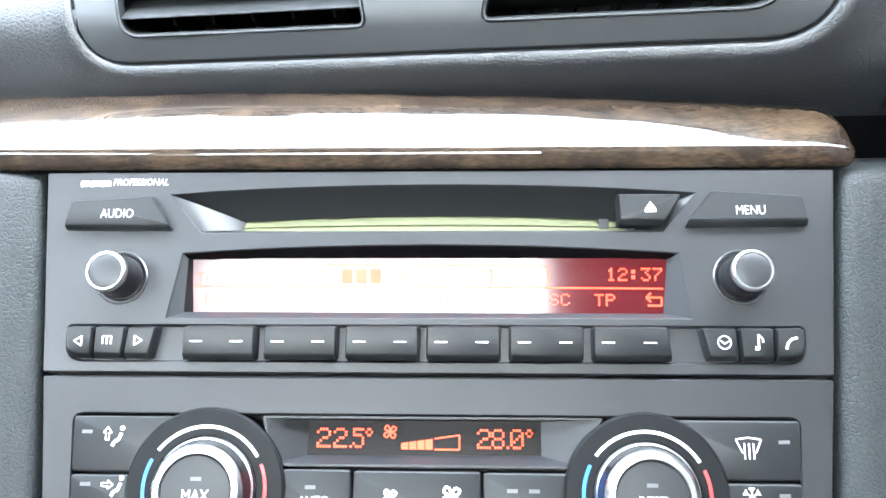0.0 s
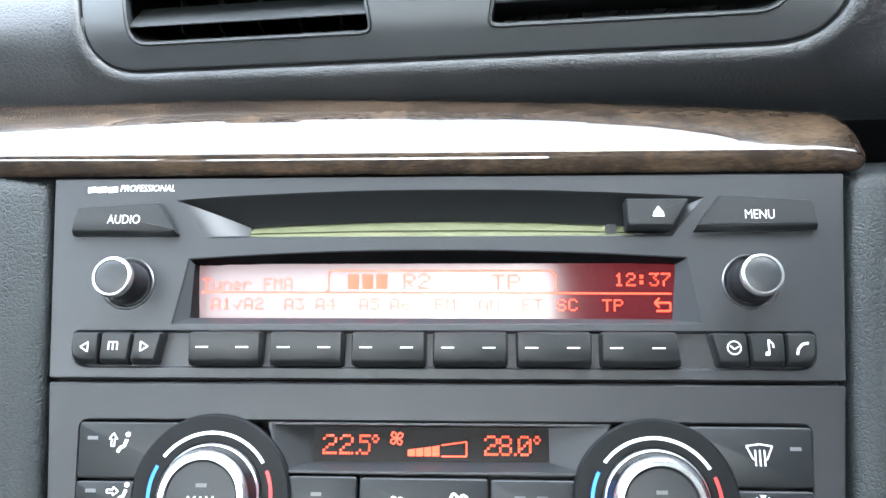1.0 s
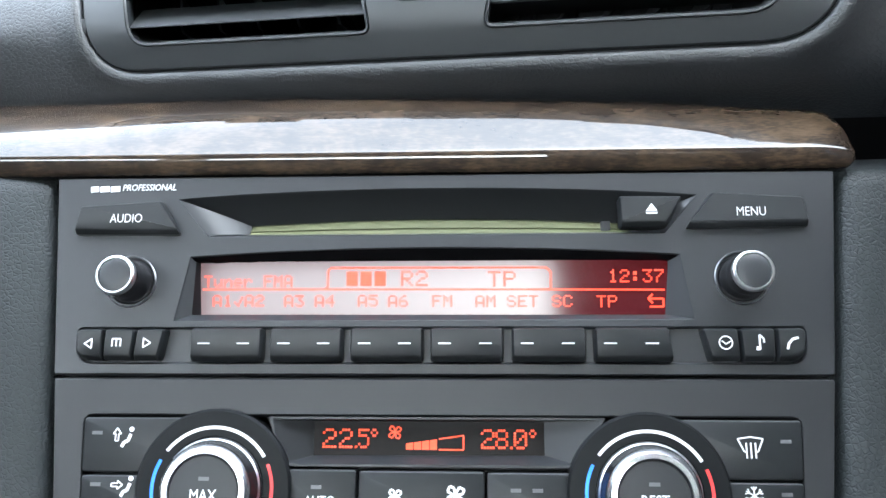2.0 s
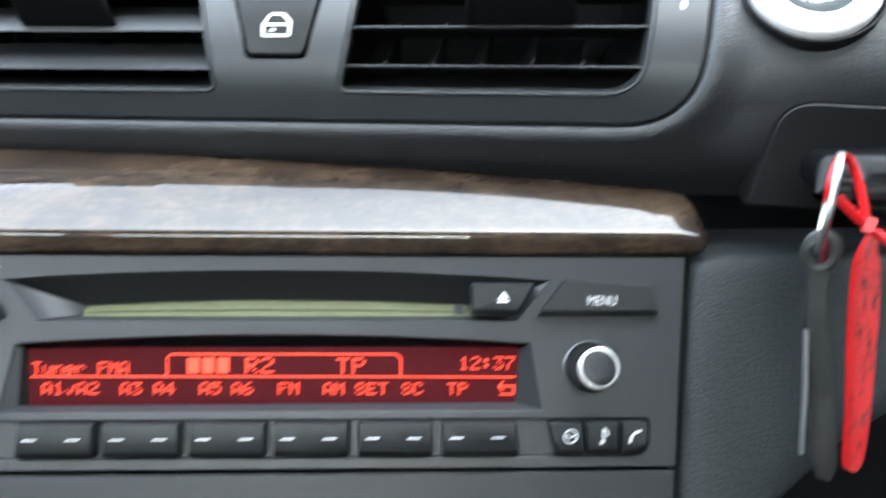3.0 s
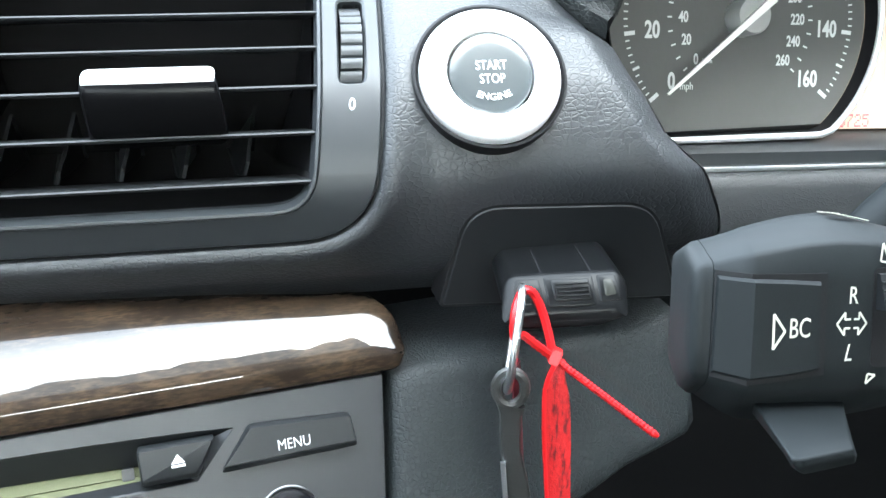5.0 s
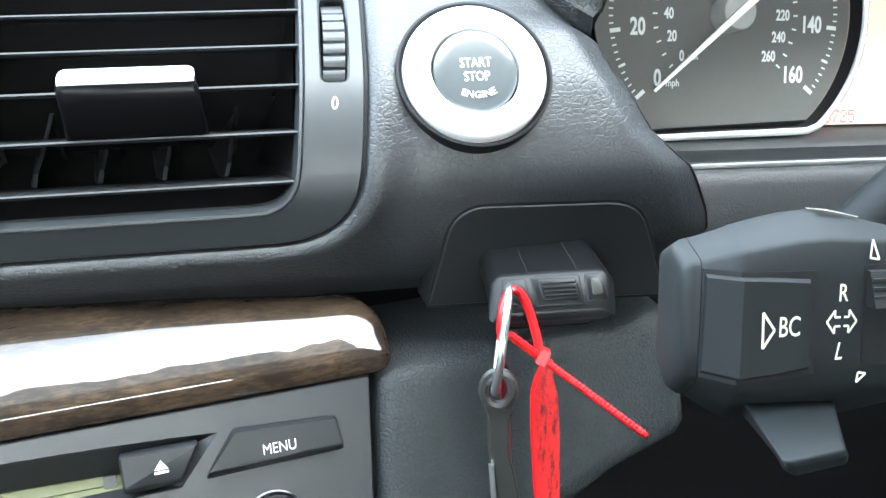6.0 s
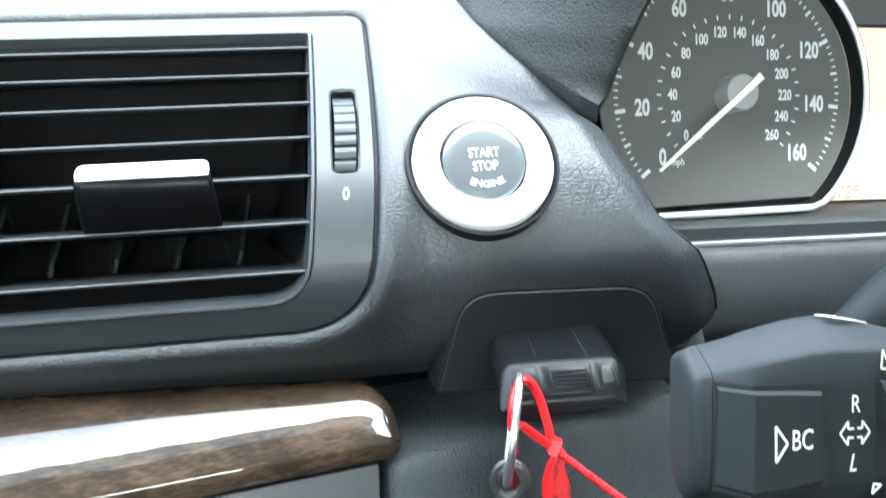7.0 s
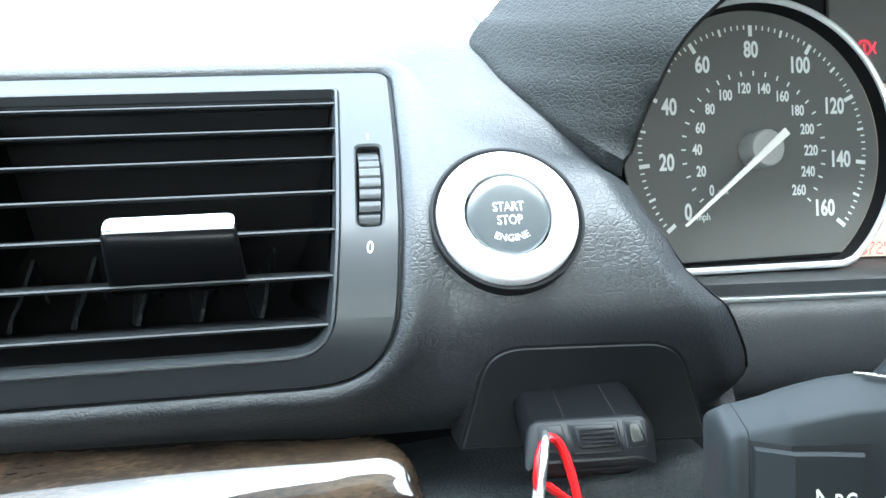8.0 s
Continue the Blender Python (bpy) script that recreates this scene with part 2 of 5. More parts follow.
def inset(poly, d):
    """A polygon moved in by d (a counter-clockwise one), by its corner normals."""
    out, k = [], len(poly)
    for i in range(k):
        a, p, b = Vector(poly[i - 1]), Vector(poly[i]), Vector(poly[(i + 1) % k])
        e1, e2 = (p - a), (b - p)
        if e1.length < 1e-6:
            e1 = e2
        if e2.length < 1e-6:
            e2 = e1
        n1, n2 = Vector((-e1.y, e1.x)).normalized(), Vector((-e2.y, e2.x)).normalized()
        n = n1 + n2
        n = n / max(0.6, n.dot(n1)) if n.length > 1e-6 else n1
        out.append(tuple(p + n * d))
    return out


def ccw(poly):
    area = sum(a[0] * b[1] - b[0] * a[1] for a, b in zip(poly, poly[1:] + poly[:1]))
    return poly if area > 0 else poly[::-1]


def plate(f, outer, holes, w0, w1, edge=0.5):
    """A plate from depth w0 to the front w1 with holes through it and softened front edges."""
    bm = bmesh.new()
    fronts = []
    for k, poly in enumerate([outer] + holes):
        poly = ccw([tuple(p[:2]) for p in poly])
        d = edge if k == 0 else -edge
        soft = inset(poly, d)
        r0 = ring_of(bm, [f(u, v, w0) for u, v in poly])
        r1 = ring_of(bm, [f(u, v, w1 - edge) for u, v in poly])
        r2 = ring_of(bm, [f(u, v, w1) for u, v in soft])
        loops_bridge(bm, r0, r1)
        loops_bridge(bm, r1, r2)
        fronts.append(r2)
    edges = []
    for r in fronts:
        for a, b in zip(r, r[1:] + r[:1]):
            edges.append(bm.edges.get((a, b)) or bm.edges.new((a, b)))
    bmesh.ops.triangle_fill(bm, use_beauty=True, use_dissolve=False, edges=edges)
    return bm


def key_cap(f, poly, h, low=1.6, side=0.5, top=0.4, r=0.9, base=-1.0, crown=0.0):
    """A push key: an upright skirt, a wide chamfer along its lower edge and a softly crowned top."""
    poly = ccw(poly)
    vs = [p[1] for p in poly]
    lo, hi = min(vs), max(vs)
    outer = round_poly(poly, r)

    def shrink(d):
        out = []
        for (u, v), (iu, iv) in zip(outer, inset(outer, side * d)):
            k = (iv - lo) / max(hi - lo, 1e-6)
            out.append((iu, iv + (low - side) * d * max(0.0, 1 - k * 2.2) - top * d * max(0.0, k * 2 - 1) * 0.3))
        return out
    a, b, c = outer, shrink(0.55), shrink(1.0)
    rings = [[(u, v, base) for u, v in a], [(u, v, h * 0.45) for u, v in a], [(u, v, h * 0.86) for u, v in b], [(u, v, h) for u, v in c]]
    return loft(f, rings)


def lathe(f, profile, seg=48, cap=True, bm=None):
    """Profile of (r, w) turned about the frame's w axis."""
    bm = bm or bmesh.new()
    rings = [ring_of(bm, [f(r * math.cos(2 * math.pi * i / seg), r * math.sin(2 * math.pi * i / seg), w) for i in range(seg)]) for r, w in profile]
    for a, b in zip(rings, rings[1:]):
        loops_bridge(bm, a, b)
    if cap:
        bm.faces.new(rings[-1])
    return bm


def arc_band(f, r0, r1, a0, a1, w, n=40, thick=0.15):
    """A flat raised band between two radii, from angle a0 to a1 (degrees, clockwise from the top)."""
    bm = bmesh.new()
    rows = []
    for i in range(n + 1):
        a = radians(a0 + (a1 - a0) * i / n)
        s, c = math.sin(a), math.cos(a)
        rows.append([bm.verts.new(f(r * s, r * c, z)) for r, z in ((r0, w), (r0, w + thick), (r1, w + thick), (r1, w))])
    for a, b in zip(rows, rows[1:]):
        loops_bridge(bm, a, b)
    bm.faces.new(rows[0])
    bm.faces.new(rows[-1])
    return bm


def bar(f, u0, v0, u1, v1, width, w, thick=0.15, bm=None):
    """A raised straight stroke between two places of a frame."""
    bm = bm or bmesh.new()
    d = Vector((u1 - u0, v1 - v0))
    n = Vector((-d.y, d.x)).normalized() * width / 2
    pts = [(u0 + n.x, v0 + n.y), (u0 - n.x, v0 - n.y), (u1 - n.x, v1 - n.y), (u1 + n.x, v1 + n.y)]
    a = ring_of(bm, [f(u, v, w) for u, v in pts])
    b = ring_of(bm, [f(u, v, w + thick) for u, v in pts])
    loops_bridge(bm, a, b)
    bm.faces.new(b)
    return bm


def strokes(f, lines, width, w, thick=0.15):
    bm = bmesh.new()
    for line in lines:
        for (a, b), (c, d) in zip(line, line[1:]):
            bar(f, a, b, c, d, width, w, thick, bm)
    return bm


def tube(points, radii, seg=12, closed=False, squash=1.0, up=(0, 0, 1)):
    """A round or squashed bar along points; radii one number or a list."""
    pts = [Vector(p) for p in points]
    k = len(pts)
    bm, rings = bmesh.new(), []
    for i, p in enumerate(pts):
        a, b = (pts[i - 1], pts[(i + 1) % k]) if closed else (pts[max(i - 1, 0)], pts[min(i + 1, k - 1)])
        d = (b - a).normalized()
        x = d.cross(Vector(up))
        x = x.normalized() if x.length > 1e-4 else Vector((1, 0, 0))
        y = x.cross(d)
        r = radii[i] if isinstance(radii, (list, tuple)) else radii
        rings.append(ring_of(bm, [p + x * r * math.cos(2 * math.pi * j / seg) + y * r * squash * math.sin(2 * math.pi * j / seg) for j in range(seg)]))
    for a, b in zip(rings, rings[1:] + (rings[:1] if closed else [])):
        loops_bridge(bm, a, b)
    if not closed:
        bm.faces.new(rings[0])
        bm.faces.new(rings[-1])
    return bm


def curve_points(pts, n=8):
    """A smooth line through the given places."""
    p = [Vector(q) for q in pts]
    p = [p[0] * 2 - p[1]] + p + [p[-1] * 2 - p[-2]]
    out = []
    for a, b, c, d in zip(p, p[1:], p[2:], p[3:]):
        for i in range(n):
            t = i / n
            out.append(0.5 * (2 * b + (c - a) * t + (2 * a - 5 * b + 4 * c - d) * t * t + (3 * b - a - 3 * c + d) * t ** 3))
    return out + [p[-2]]


def lettering(f, words, u, v, height, w, thick=0.12, stretch=1.0, slant=0.0, bend=0.0, bold=0.0):
    """Words in the built-in font, centred at (u, v); height is that of a capital. bend: radius of a smile-shaped base line."""
    cu = bpy.data.curves.new("words", "FONT")
    cu.body, cu.size, cu.align_x, cu.align_y = words, height / 0.79, "CENTER", "CENTER"
    cu.offset = bold
    cu.resolution_u = 3
    ob = bpy.data.objects.new("words", cu)
    me = bpy.data.meshes.new_from_object(ob)
    bpy.data.objects.remove(ob)
    bpy.data.curves.remove(cu)
    bm = bmesh.new()
    bm.from_mesh(me)
    bpy.data.meshes.remove(me)
    out = bmesh.ops.extrude_face_region(bm, geom=bm.faces[:])
    for x in out["geom"]:
        if isinstance(x, bmesh.types.BMVert):
            x.co.z += thick
    for x in bm.verts:
        a, b = x.co.x * stretch + x.co.y * slant, x.co.y
        if bend:
            g = a / bend
            a, b = (bend - b) * math.sin(g), bend - (bend - b) * math.cos(g)
        x.co = f(u + a, v + b, w + x.co.z)
    return bm


DOTS = {
    "0": "01110 10001 10011 10101 11001 10001 01110", "1": "00100 01100 00100 00100 00100 00100 01110", "2": "01110 10001 00001 00110 01000 10000 11111",
    "3": "11111 00010 00100 00010 00001 10001 01110", "4": "00010 00110 01010 10010 11111 00010 00010", "5": "11111 10000 11110 00001 00001 10001 01110",
    "6": "00110 01000 10000 11110 10001 10001 01110", "7": "11111 00001 00010 00100 01000 01000 01000", "8": "01110 10001 10001 01110 10001 10001 01110",
    "A": "01110 10001 10001 10001 11111 10001 10001", "C": "01110 10001 10000 10000 10000 10001 01110", "E": "11111 10000 10000 11110 10000 10000 11111",
    "F": "11111 10000 10000 11110 10000 10000 10000", "M": "10001 11011 10101 10101 10001 10001 10001", "P": "11110 10001 10001 11110 10000 10000 10000",
    "R": "11110 10001 10001 11110 10100 10010 10001", "S": "01110 10001 10000 01110 00001 10001 01110", "T": "11111 00100 00100 00100 00100 00100 00100",
    "n": "00000 00000 10110 11001 10001 10001 10001", "u": "00000 00000 10001 10001 10001 10011 01101", "e": "00000 00000 01110 10001 11111 10000 01110",
    "r": "00000 00000 10110 11001 10000 10000 10000", ":": "00000 01100 01100 00000 01100 01100 00000", ".": "00000 00000 00000 00000 00000 00000 01100",
    "v": "00000 00001 00001 00010 10010 01100 00100", "o": "01100 10010 01100 00000 00000 00000 00000", " ": "00000 00000 00000 00000 00000 00000 00000",
    "#": "11111 11111 11111 11111 11111 11111 11111", "<": "00100 01111 10101 00101 00001 11111 00000",
}


def dot_text(f, words, u, v, width, height, w, bm=None, fill=0.9):
    """Dot-matrix words, their left lower corner at (u, v), one glyph width x height."""
    bm = bm or bmesh.new()
    for k, ch in enumerate(words):
        for j, row in enumerate(DOTS[ch].split()):
            for i, bit in enumerate(row):
                if bit == "1":
                    a, b = u + k * width * 1.2 + i * width / 5, v + (6 - j) * height / 7
                    du, dv = width / 5 * fill, height / 7 * fill
                    bm.faces.new(ring_of(bm, [f(a, b, w), f(a + du, b, w), f(a + du, b + dv, w), f(a, b + dv, w)]))
    return bm

# ---- the cabin's plain shell round the dashboard, unseen; its openings shape the light ----
def box(x0, y0, z0, x1, y1, z1, bm=None):
    bm = bm or bmesh.new()
    v = [bm.verts.new((x, y, z)) for z in (z0, z1) for x, y in ((x0, y0), (x1, y0), (x1, y1), (x0, y1))]
    for q in ((0, 3, 2, 1), (4, 5, 6, 7), (0, 1, 5, 4), (1, 2, 6, 5), (2, 3, 7, 6), (3, 0, 4, 7)):
        bm.faces.new([v[i] for i in q])
    return bm


UPRIGHT = Matrix.Identity(4)
structure("ceiling", box(-720, -1750, 1390, 720, -290, 1430), M_CABIN, "pale grey cloth headliner over the cabin", "ceiling", turn=UPRIGHT)
structure("floor", box(-760, -1800, 240, 760, 900, 280), M_BLACK, "dark carpeted cabin floor", "floor", turn=UPRIGHT)
for side, word in ((-1, "left"), (1, "right")):
    # unseen sides, raised over the window line to hold back side light
    structure("wall_" + word, box(side * 740 - 20, -420, 280, side * 740 + 20, 900, 1290 if side > 0 else 1100), M_DOOR, "unseen dark door side of the cabin, raised to block light", "wall", turn=UPRIGHT)
    structure("wall_behind_" + word, box(side * 740 - 20, -1800, 280, side * 740 + 20, -420, 1330 if side > 0 else 1125), M_DOOR, "unseen dark rear door side of the cabin, raised to block light", "wall", turn=UPRIGHT)
    structure("trim_" + word, box(side * 735 - 15, -1800, 1330, side * 735 + 15, -290, 1390), M_CABIN, "pale trim over the side windows", "trim", turn=UPRIGHT)
    structure("pillar_" + word, box(side * 735 - 20, -700, 990, side * 735 + 20, -420, 1330), M_CABIN, "pale door pillar trim", "trim", turn=UPRIGHT)
    structure("wall_rear_" + word, box(side * 735 - 20, -1800, 990, side * 735 + 20, -1100 if side > 0 else -1600, 1330), M_CABIN, "unseen pale rear quarter wall, its length set for the light", "wall", turn=UPRIGHT)
    bm = tube([(side * 735, 900, 940), (side * 690, 420, 1180), (side * 660, -290, 1400)], 32, 10)
    structure("trim_pillar_" + word, bm, M_CABIN, "pale windscreen pillar trim", "trim", turn=UPRIGHT)
# unseen panels added to bound the bright rear opening the display mirrors
structure("wall_back", box(-760, -1840, 280, 760, -1800, 1075), M_DOOR, "unseen dark wall closing the cabin's back, its top set to bound rear light", "wall", turn=UPRIGHT)
structure("light_block_side", box(190, -1840, 1075, 760, -1800, 1400), M_DOOR, "unseen dark panel added to block rear light on the right", "wall", turn=UPRIGHT)
structure("light_block_top", box(-760, -1840, 1275, 190, -1800, 1400), M_DOOR, "unseen dark panel added to block high rear light", "wall", turn=UPRIGHT)
structure("wall_front", box(-760, 560, 280, 760, 600, 960), M_BLACK, "dark bulkhead under the windscreen", "wall", turn=UPRIGHT)

# unseen sheet added to stop windscreen light leaking in behind the pad
structure("dash_light_stop", box(-720, 150, 300, 720, 156, 906), M_BLACK, "unseen black sheet inside the dashboard that stops stray light", "carrier")

# ---- the dashboard's swept surface ----
SECTION = [(12, 832), (7, 838), (2.5, 844), (0.8, 849), (0.2, 854), (0, 859), (0, 864), (0.5, 868), (1.4, 871), (3.4, 875), (6.3, 879.4), (13.3, 887.4),
           (22, 893.3), (31.3, 898.6), (41, 902.8), (51, 906.8), (60, 910), (70, 913), (85, 916.5), (120, 921), (200, 925), (330, 925), (520, 915)]
DENSE = curve_points([(0, a, b) for a, b in SECTION], 10)
RUN = [0.0]
for a, b in zip(DENSE, DENSE[1:]):
    RUN.append(RUN[-1] + (b - a).length)
ZERO = min(range(len(DENSE)), key=lambda i: abs(DENSE[i].z - 870))
RUN = [r - RUN[ZERO] for r in RUN]
PANEL_X = -3.7


def section(s):
    """Setback, height and outward normal of the dash's section at the run s, which is 0 at the crease."""
    y, z = np.interp(s, RUN, [p.y for p in DENSE]), np.interp(s, RUN, [p.z for p in DENSE])
    y2, z2 = np.interp(s + 1.5, RUN, [p.y for p in DENSE]), np.interp(s + 1.5, RUN, [p.z for p in DENSE])
    y1, z1 = np.interp(s - 1.5, RUN, [p.y for p in DENSE]), np.interp(s - 1.5, RUN, [p.z for p in DENSE])
    n = Vector((0, -(z2 - z1), y2 - y1))
    return y, z, n.normalized()


def sweep_y(x):
    """The dash's line in plan: it runs straight, while the stack is turned towards the driver."""
    return 43 - 0.175 * (x - PANEL_X)


def dash(x, s, h=0.0):
    y, z, n = section(s)
    return Vector((x, sweep_y(x) + y, z + 0.045 * (x - 92.7))) + n * h


def vent_face(u, v, w=0.0):
    """The vent panel's frame: u across from its middle, v up its curved face; its sides fan out upwards."""
    far = max(0.0, min(1.0, (abs(u) - 25) / 60))
    fan = 0.17 * (v if v < 36 else 36 + (v - 36) * far) * max(-1.0, min(1.0, u / 15))
    return dash(PANEL_X + u + fan, v, w)


PANEL = round_poly([(-111.6, -14.8), (110, -14.8), (110, 79), (-111.6, 79)], [15, 16, 5, 5], 6)


def from_panel(x, s):
    """How far a place of the dash lies outside the vent panel's outline."""
    u = x - PANEL_X
    u -= 0.17 * s * max(-1.0, min(1.0, u / 15))
    r = 14 if s < 20 else 4
    dx, dy = abs(u) - 110 + r, max(-15.5 - s, s - 79) + r
    return math.hypot(max(dx, 0), max(dy, 0)) + min(max(dx, dy), 0) - r


START_X, START_S = 134.2, 21.0


# where the cowl's foot runs over the pad, and how far the pad lies above its sweep there
COWL_RUN, COWL_X, COWL_RISE = (34, 43, 48.5, 54.5, 61, 69, 77, 85, 130), (176, 170.2, 164.8, 158.2, 153.1, 148, 145.7, 143.5, 143), (0, -3.8, -3.4, -2.2, -0.8, 1.5, 2.7, 4.2, 8)


def pad_height(x, s):
    h = 0.0
    foot = float(np.interp(s, COWL_RUN, COWL_X))
    k = max(0.0, min(1.0, (x - foot + 34) / 34))
    h += k * k * (3 - 2 * k) * float(np.interp(s, COWL_RUN, COWL_RISE))
    q = math.hypot(x - START_X, s - START_S)
    if q < 27:
        g = max(0.0, min(1.0, (27 - q) / 10))
        h += 0.35 * g * g * (3 - 2 * g)
    return h


def pad_edge(s):
    """Where the pad ends beside the instruments: its edge slants out towards the brow."""
    return float(np.interp(s, [-40, -18, -3, 0, 8, 24, 40, 60, 95, 130, 520], [202, 195, 187, 184.3, 177.8, 172.3, 170, 165.5, 160, 155, 150]))


def pad_x(x, s):
    return x + (pad_edge(s) - 172) * max(0.0, (x - 110) / 62.0) ** 1.5


def pad_place(x, s):
    edge = pad_edge(s)
    t = max(0.0, (x - 110) / 62.0)
    wide = x + (edge - 172) * t ** 1.5
    q = edge - wide
    facet = max(0.0, 11.0 - q)
    roll = 0.52 * (math.hypot(facet, 1.2) - 1.2) + 1.2 * (max(0.0, 3 - q) / 3) ** 2
    return dash(wide, s, pad_height(wide, s) - roll)


def dash_pad():
    xs = list(np.arange(-720, -130, 14.75)) + list(np.arange(-130, 96, 3.0)) + list(np.arange(96, 172.1, 1.5))
    ss = [-44, -41] + list(np.arange(-38, 92, 1.5)) + list(np.arange(94, 520, 14.0))
    bm = bmesh.new()
    grid = [[pad_place(x, s) for s in ss] for x in xs]
    grid = [[bm.verts.new(p) for p in row] for row in grid]
    for i in range(len(xs) - 1):
        for j in range(len(ss) - 1):
            x, s = (xs[i] + xs[i + 1]) / 2, (ss[j] + ss[j + 1]) / 2
            if from_panel(x, s) > 2.5 and math.hypot(pad_x(x, s) - START_X, s - START_S) > 15:
                bm.faces.new((grid[i][j], grid[i + 1][j], grid[i + 1][j + 1], grid[i][j + 1]))
    for v in [v for v in bm.verts if not v.link_faces]:
        bm.verts.remove(v)
    return structure("dash_pad", bm, M_PAD, "dark grey soft grained dashboard pad with a rounded brow", "dashboard", 60)


dash_pad()


def bent(bm, f, step=4.0):
    """Cuts a flat mesh across its height and lays it on the curved frame f."""
    vs = [v.co.y for v in bm.verts]
    for c in np.arange(min(vs) + step, max(vs), step):
        bmesh.ops.bisect_plane(bm, geom=bm.verts[:] + bm.edges[:] + bm.faces[:], plane_co=(0, c, 0), plane_no=(0, 1, 0))
    for v in bm.verts:
        v.co = f(v.co.x, v.co.y, v.co.z)
    return bm


flat = lambda u, v, w=0.0: Vector((u, v, w))
VENT_R = round_poly([(18, -7), (96.5, -7), (96.5, 71), (18, 71)], [3, 9, 2, 2], 5)
VENT_L = round_poly([(-96.5, -7), (-18, -7), (-18, 71), (-96.5, 71)], [6, 3, 2, 2], 5)
WHEEL_SLOT = round_poly([(100.6, 22), (106.2, 22), (106.3, 46.6), (100.5, 46.6)], 1.5, 3)
BUTTON_SLOT = round_poly([(-8.0, 2), (8.0, 2), (12.5, 44), (-12.5, 44)], 1.5, 3)

def dense(poly, cuts=12):
    """Each long side of an outline cut into equal pieces."""
    out = []
    for p, q in zip(poly, poly[1:] + poly[:1]):
        n = cuts if math.hypot(q[0] - p[0], q[1] - p[1]) > 30 else 1
        out += [(p[0] + (q[0] - p[0]) * i / n, p[1] + (q[1] - p[1]) * i / n) for i in range(n)]
    return out


bm = bmesh.new()
rings = []
for d, h in ((0.6, -6), (0.7, -0.4), (1.1, 0.6), (2.0, 1.3), (3.4, 1.6), (5.2, 1.4), (7.5, 0.75), (10.5, 0.32), (13, 0.08), (16, -0.15)):
    edge = dense(round_poly([(-111.6 - d, -14.8 - d), (110 + d, -14.8 - d), (110 + d, 79 + d), (-111.6 - d, 79 + d)], [16 + d, 16 + d, 5 + d, 5 + d], 8))
    rings.append(ring_of(bm, [vent_face(u, v, h) for u, v in edge]))
for a, b in zip(rings, rings[1:]):
    loops_bridge(bm, a, b)
structure("dash_lip", bm, M_PAD, "raised soft lip of the dashboard pad round the vents", "dashboard", 60)

vent_panel = thing("vent_panel", vent_face(0, 0), "dark grey plastic panel with two air vents on the dashboard", "air vent")
part("panel", bent(plate(flat, PANEL, [VENT_L, VENT_R, WHEEL_SLOT, BUTTON_SLOT], -5, 0.3, 0.5), vent_face), M_PANEL, vent_panel)
part("gap", bent(plate(flat, inset(ccw(PANEL), -0.9), [VENT_L, VENT_R, WHEEL_SLOT, BUTTON_SLOT], -7, -0.9, 0.1), vent_face), M_BLACK, vent_panel)
for hole, word in ((VENT_R, "right"), (VENT_L, "left")):
    hole = ccw(hole)
    lip = [[(u, v, 0.0) for u, v in inset(hole, -0.2)], [(u, v, 0.7) for u, v in inset(hole, 0.1)], [(u, v, 0.5) for u, v in inset(hole, 0.7)], [(u, v, -3.0) for u, v in inset(hole, 1.2)]]
    part("lip", bent(loft(flat, lip, cap_last=False), vent_face), M_PANEL, vent_panel)
    duct = [[(u, v, -2.0) for u, v in inset(hole, 1.1)], [(u, v, -45.0) for u, v in inset(hole, 4.0)]]
    part("duct", loft(vent_face, duct), M_BLACK, vent_panel, "black duct behind the slats")


def slat(side, v, droop):
    """One blade across a vent: a thin aerofoil with a bright rounded front edge."""
    bm = bmesh.new()
    ends = []
    for u in (19.0, 96.0):
        y = [(0.1, -0.4), (0.42, -0.7), (0.5, -2.0), (0.35, -14), (-0.35, -14), (-0.6, -2.2), (-0.4, -0.8)]
        c = vent_face(side * u, v, 0)
        n = section(v)[2]
        back = Vector((0, math.cos(droop), math.sin(droop)))
        up = Vector((0, -math.sin(droop), math.cos(droop)))
        ends.append([bm.verts.new(c + up * a - back * b) for a, b in y])
    loops_bridge(bm, ends[0], ends[1])
    bm.faces.new(ends[0])
    bm.faces.new(ends[1])
    return bm


for side in (-1, 1):
    for k in range(7):
        part("slat", slat(side, 10.7 * k - (0 if side > 0 else 1.6), radians(-20 if side > 0 else 20)), M_SLAT, vent_panel)
    # upright vanes behind the slats
    for k in range(5):
        f = lambda a, b, c, u=side * (28.4 + 13.6 * k): vent_face(u + a, b, c)
        edge = [(-6, -22), (-3, -18), (1, -15), (6, -13.5), (9, -14.5), (12, -17), (30, -18)]
        bm, sides = bmesh.new(), []
        for a in (-0.45, 0.45):
            sides.append(ring_of(bm, [f(a, b, c) for b, c in edge] + [f(a, 30, -40), f(a, -6, -40)]))
        loops_bridge(bm, *sides)
        for r in sides:
            bm.faces.new(r)
        part("vane", bm, M_SLAT, vent_panel)


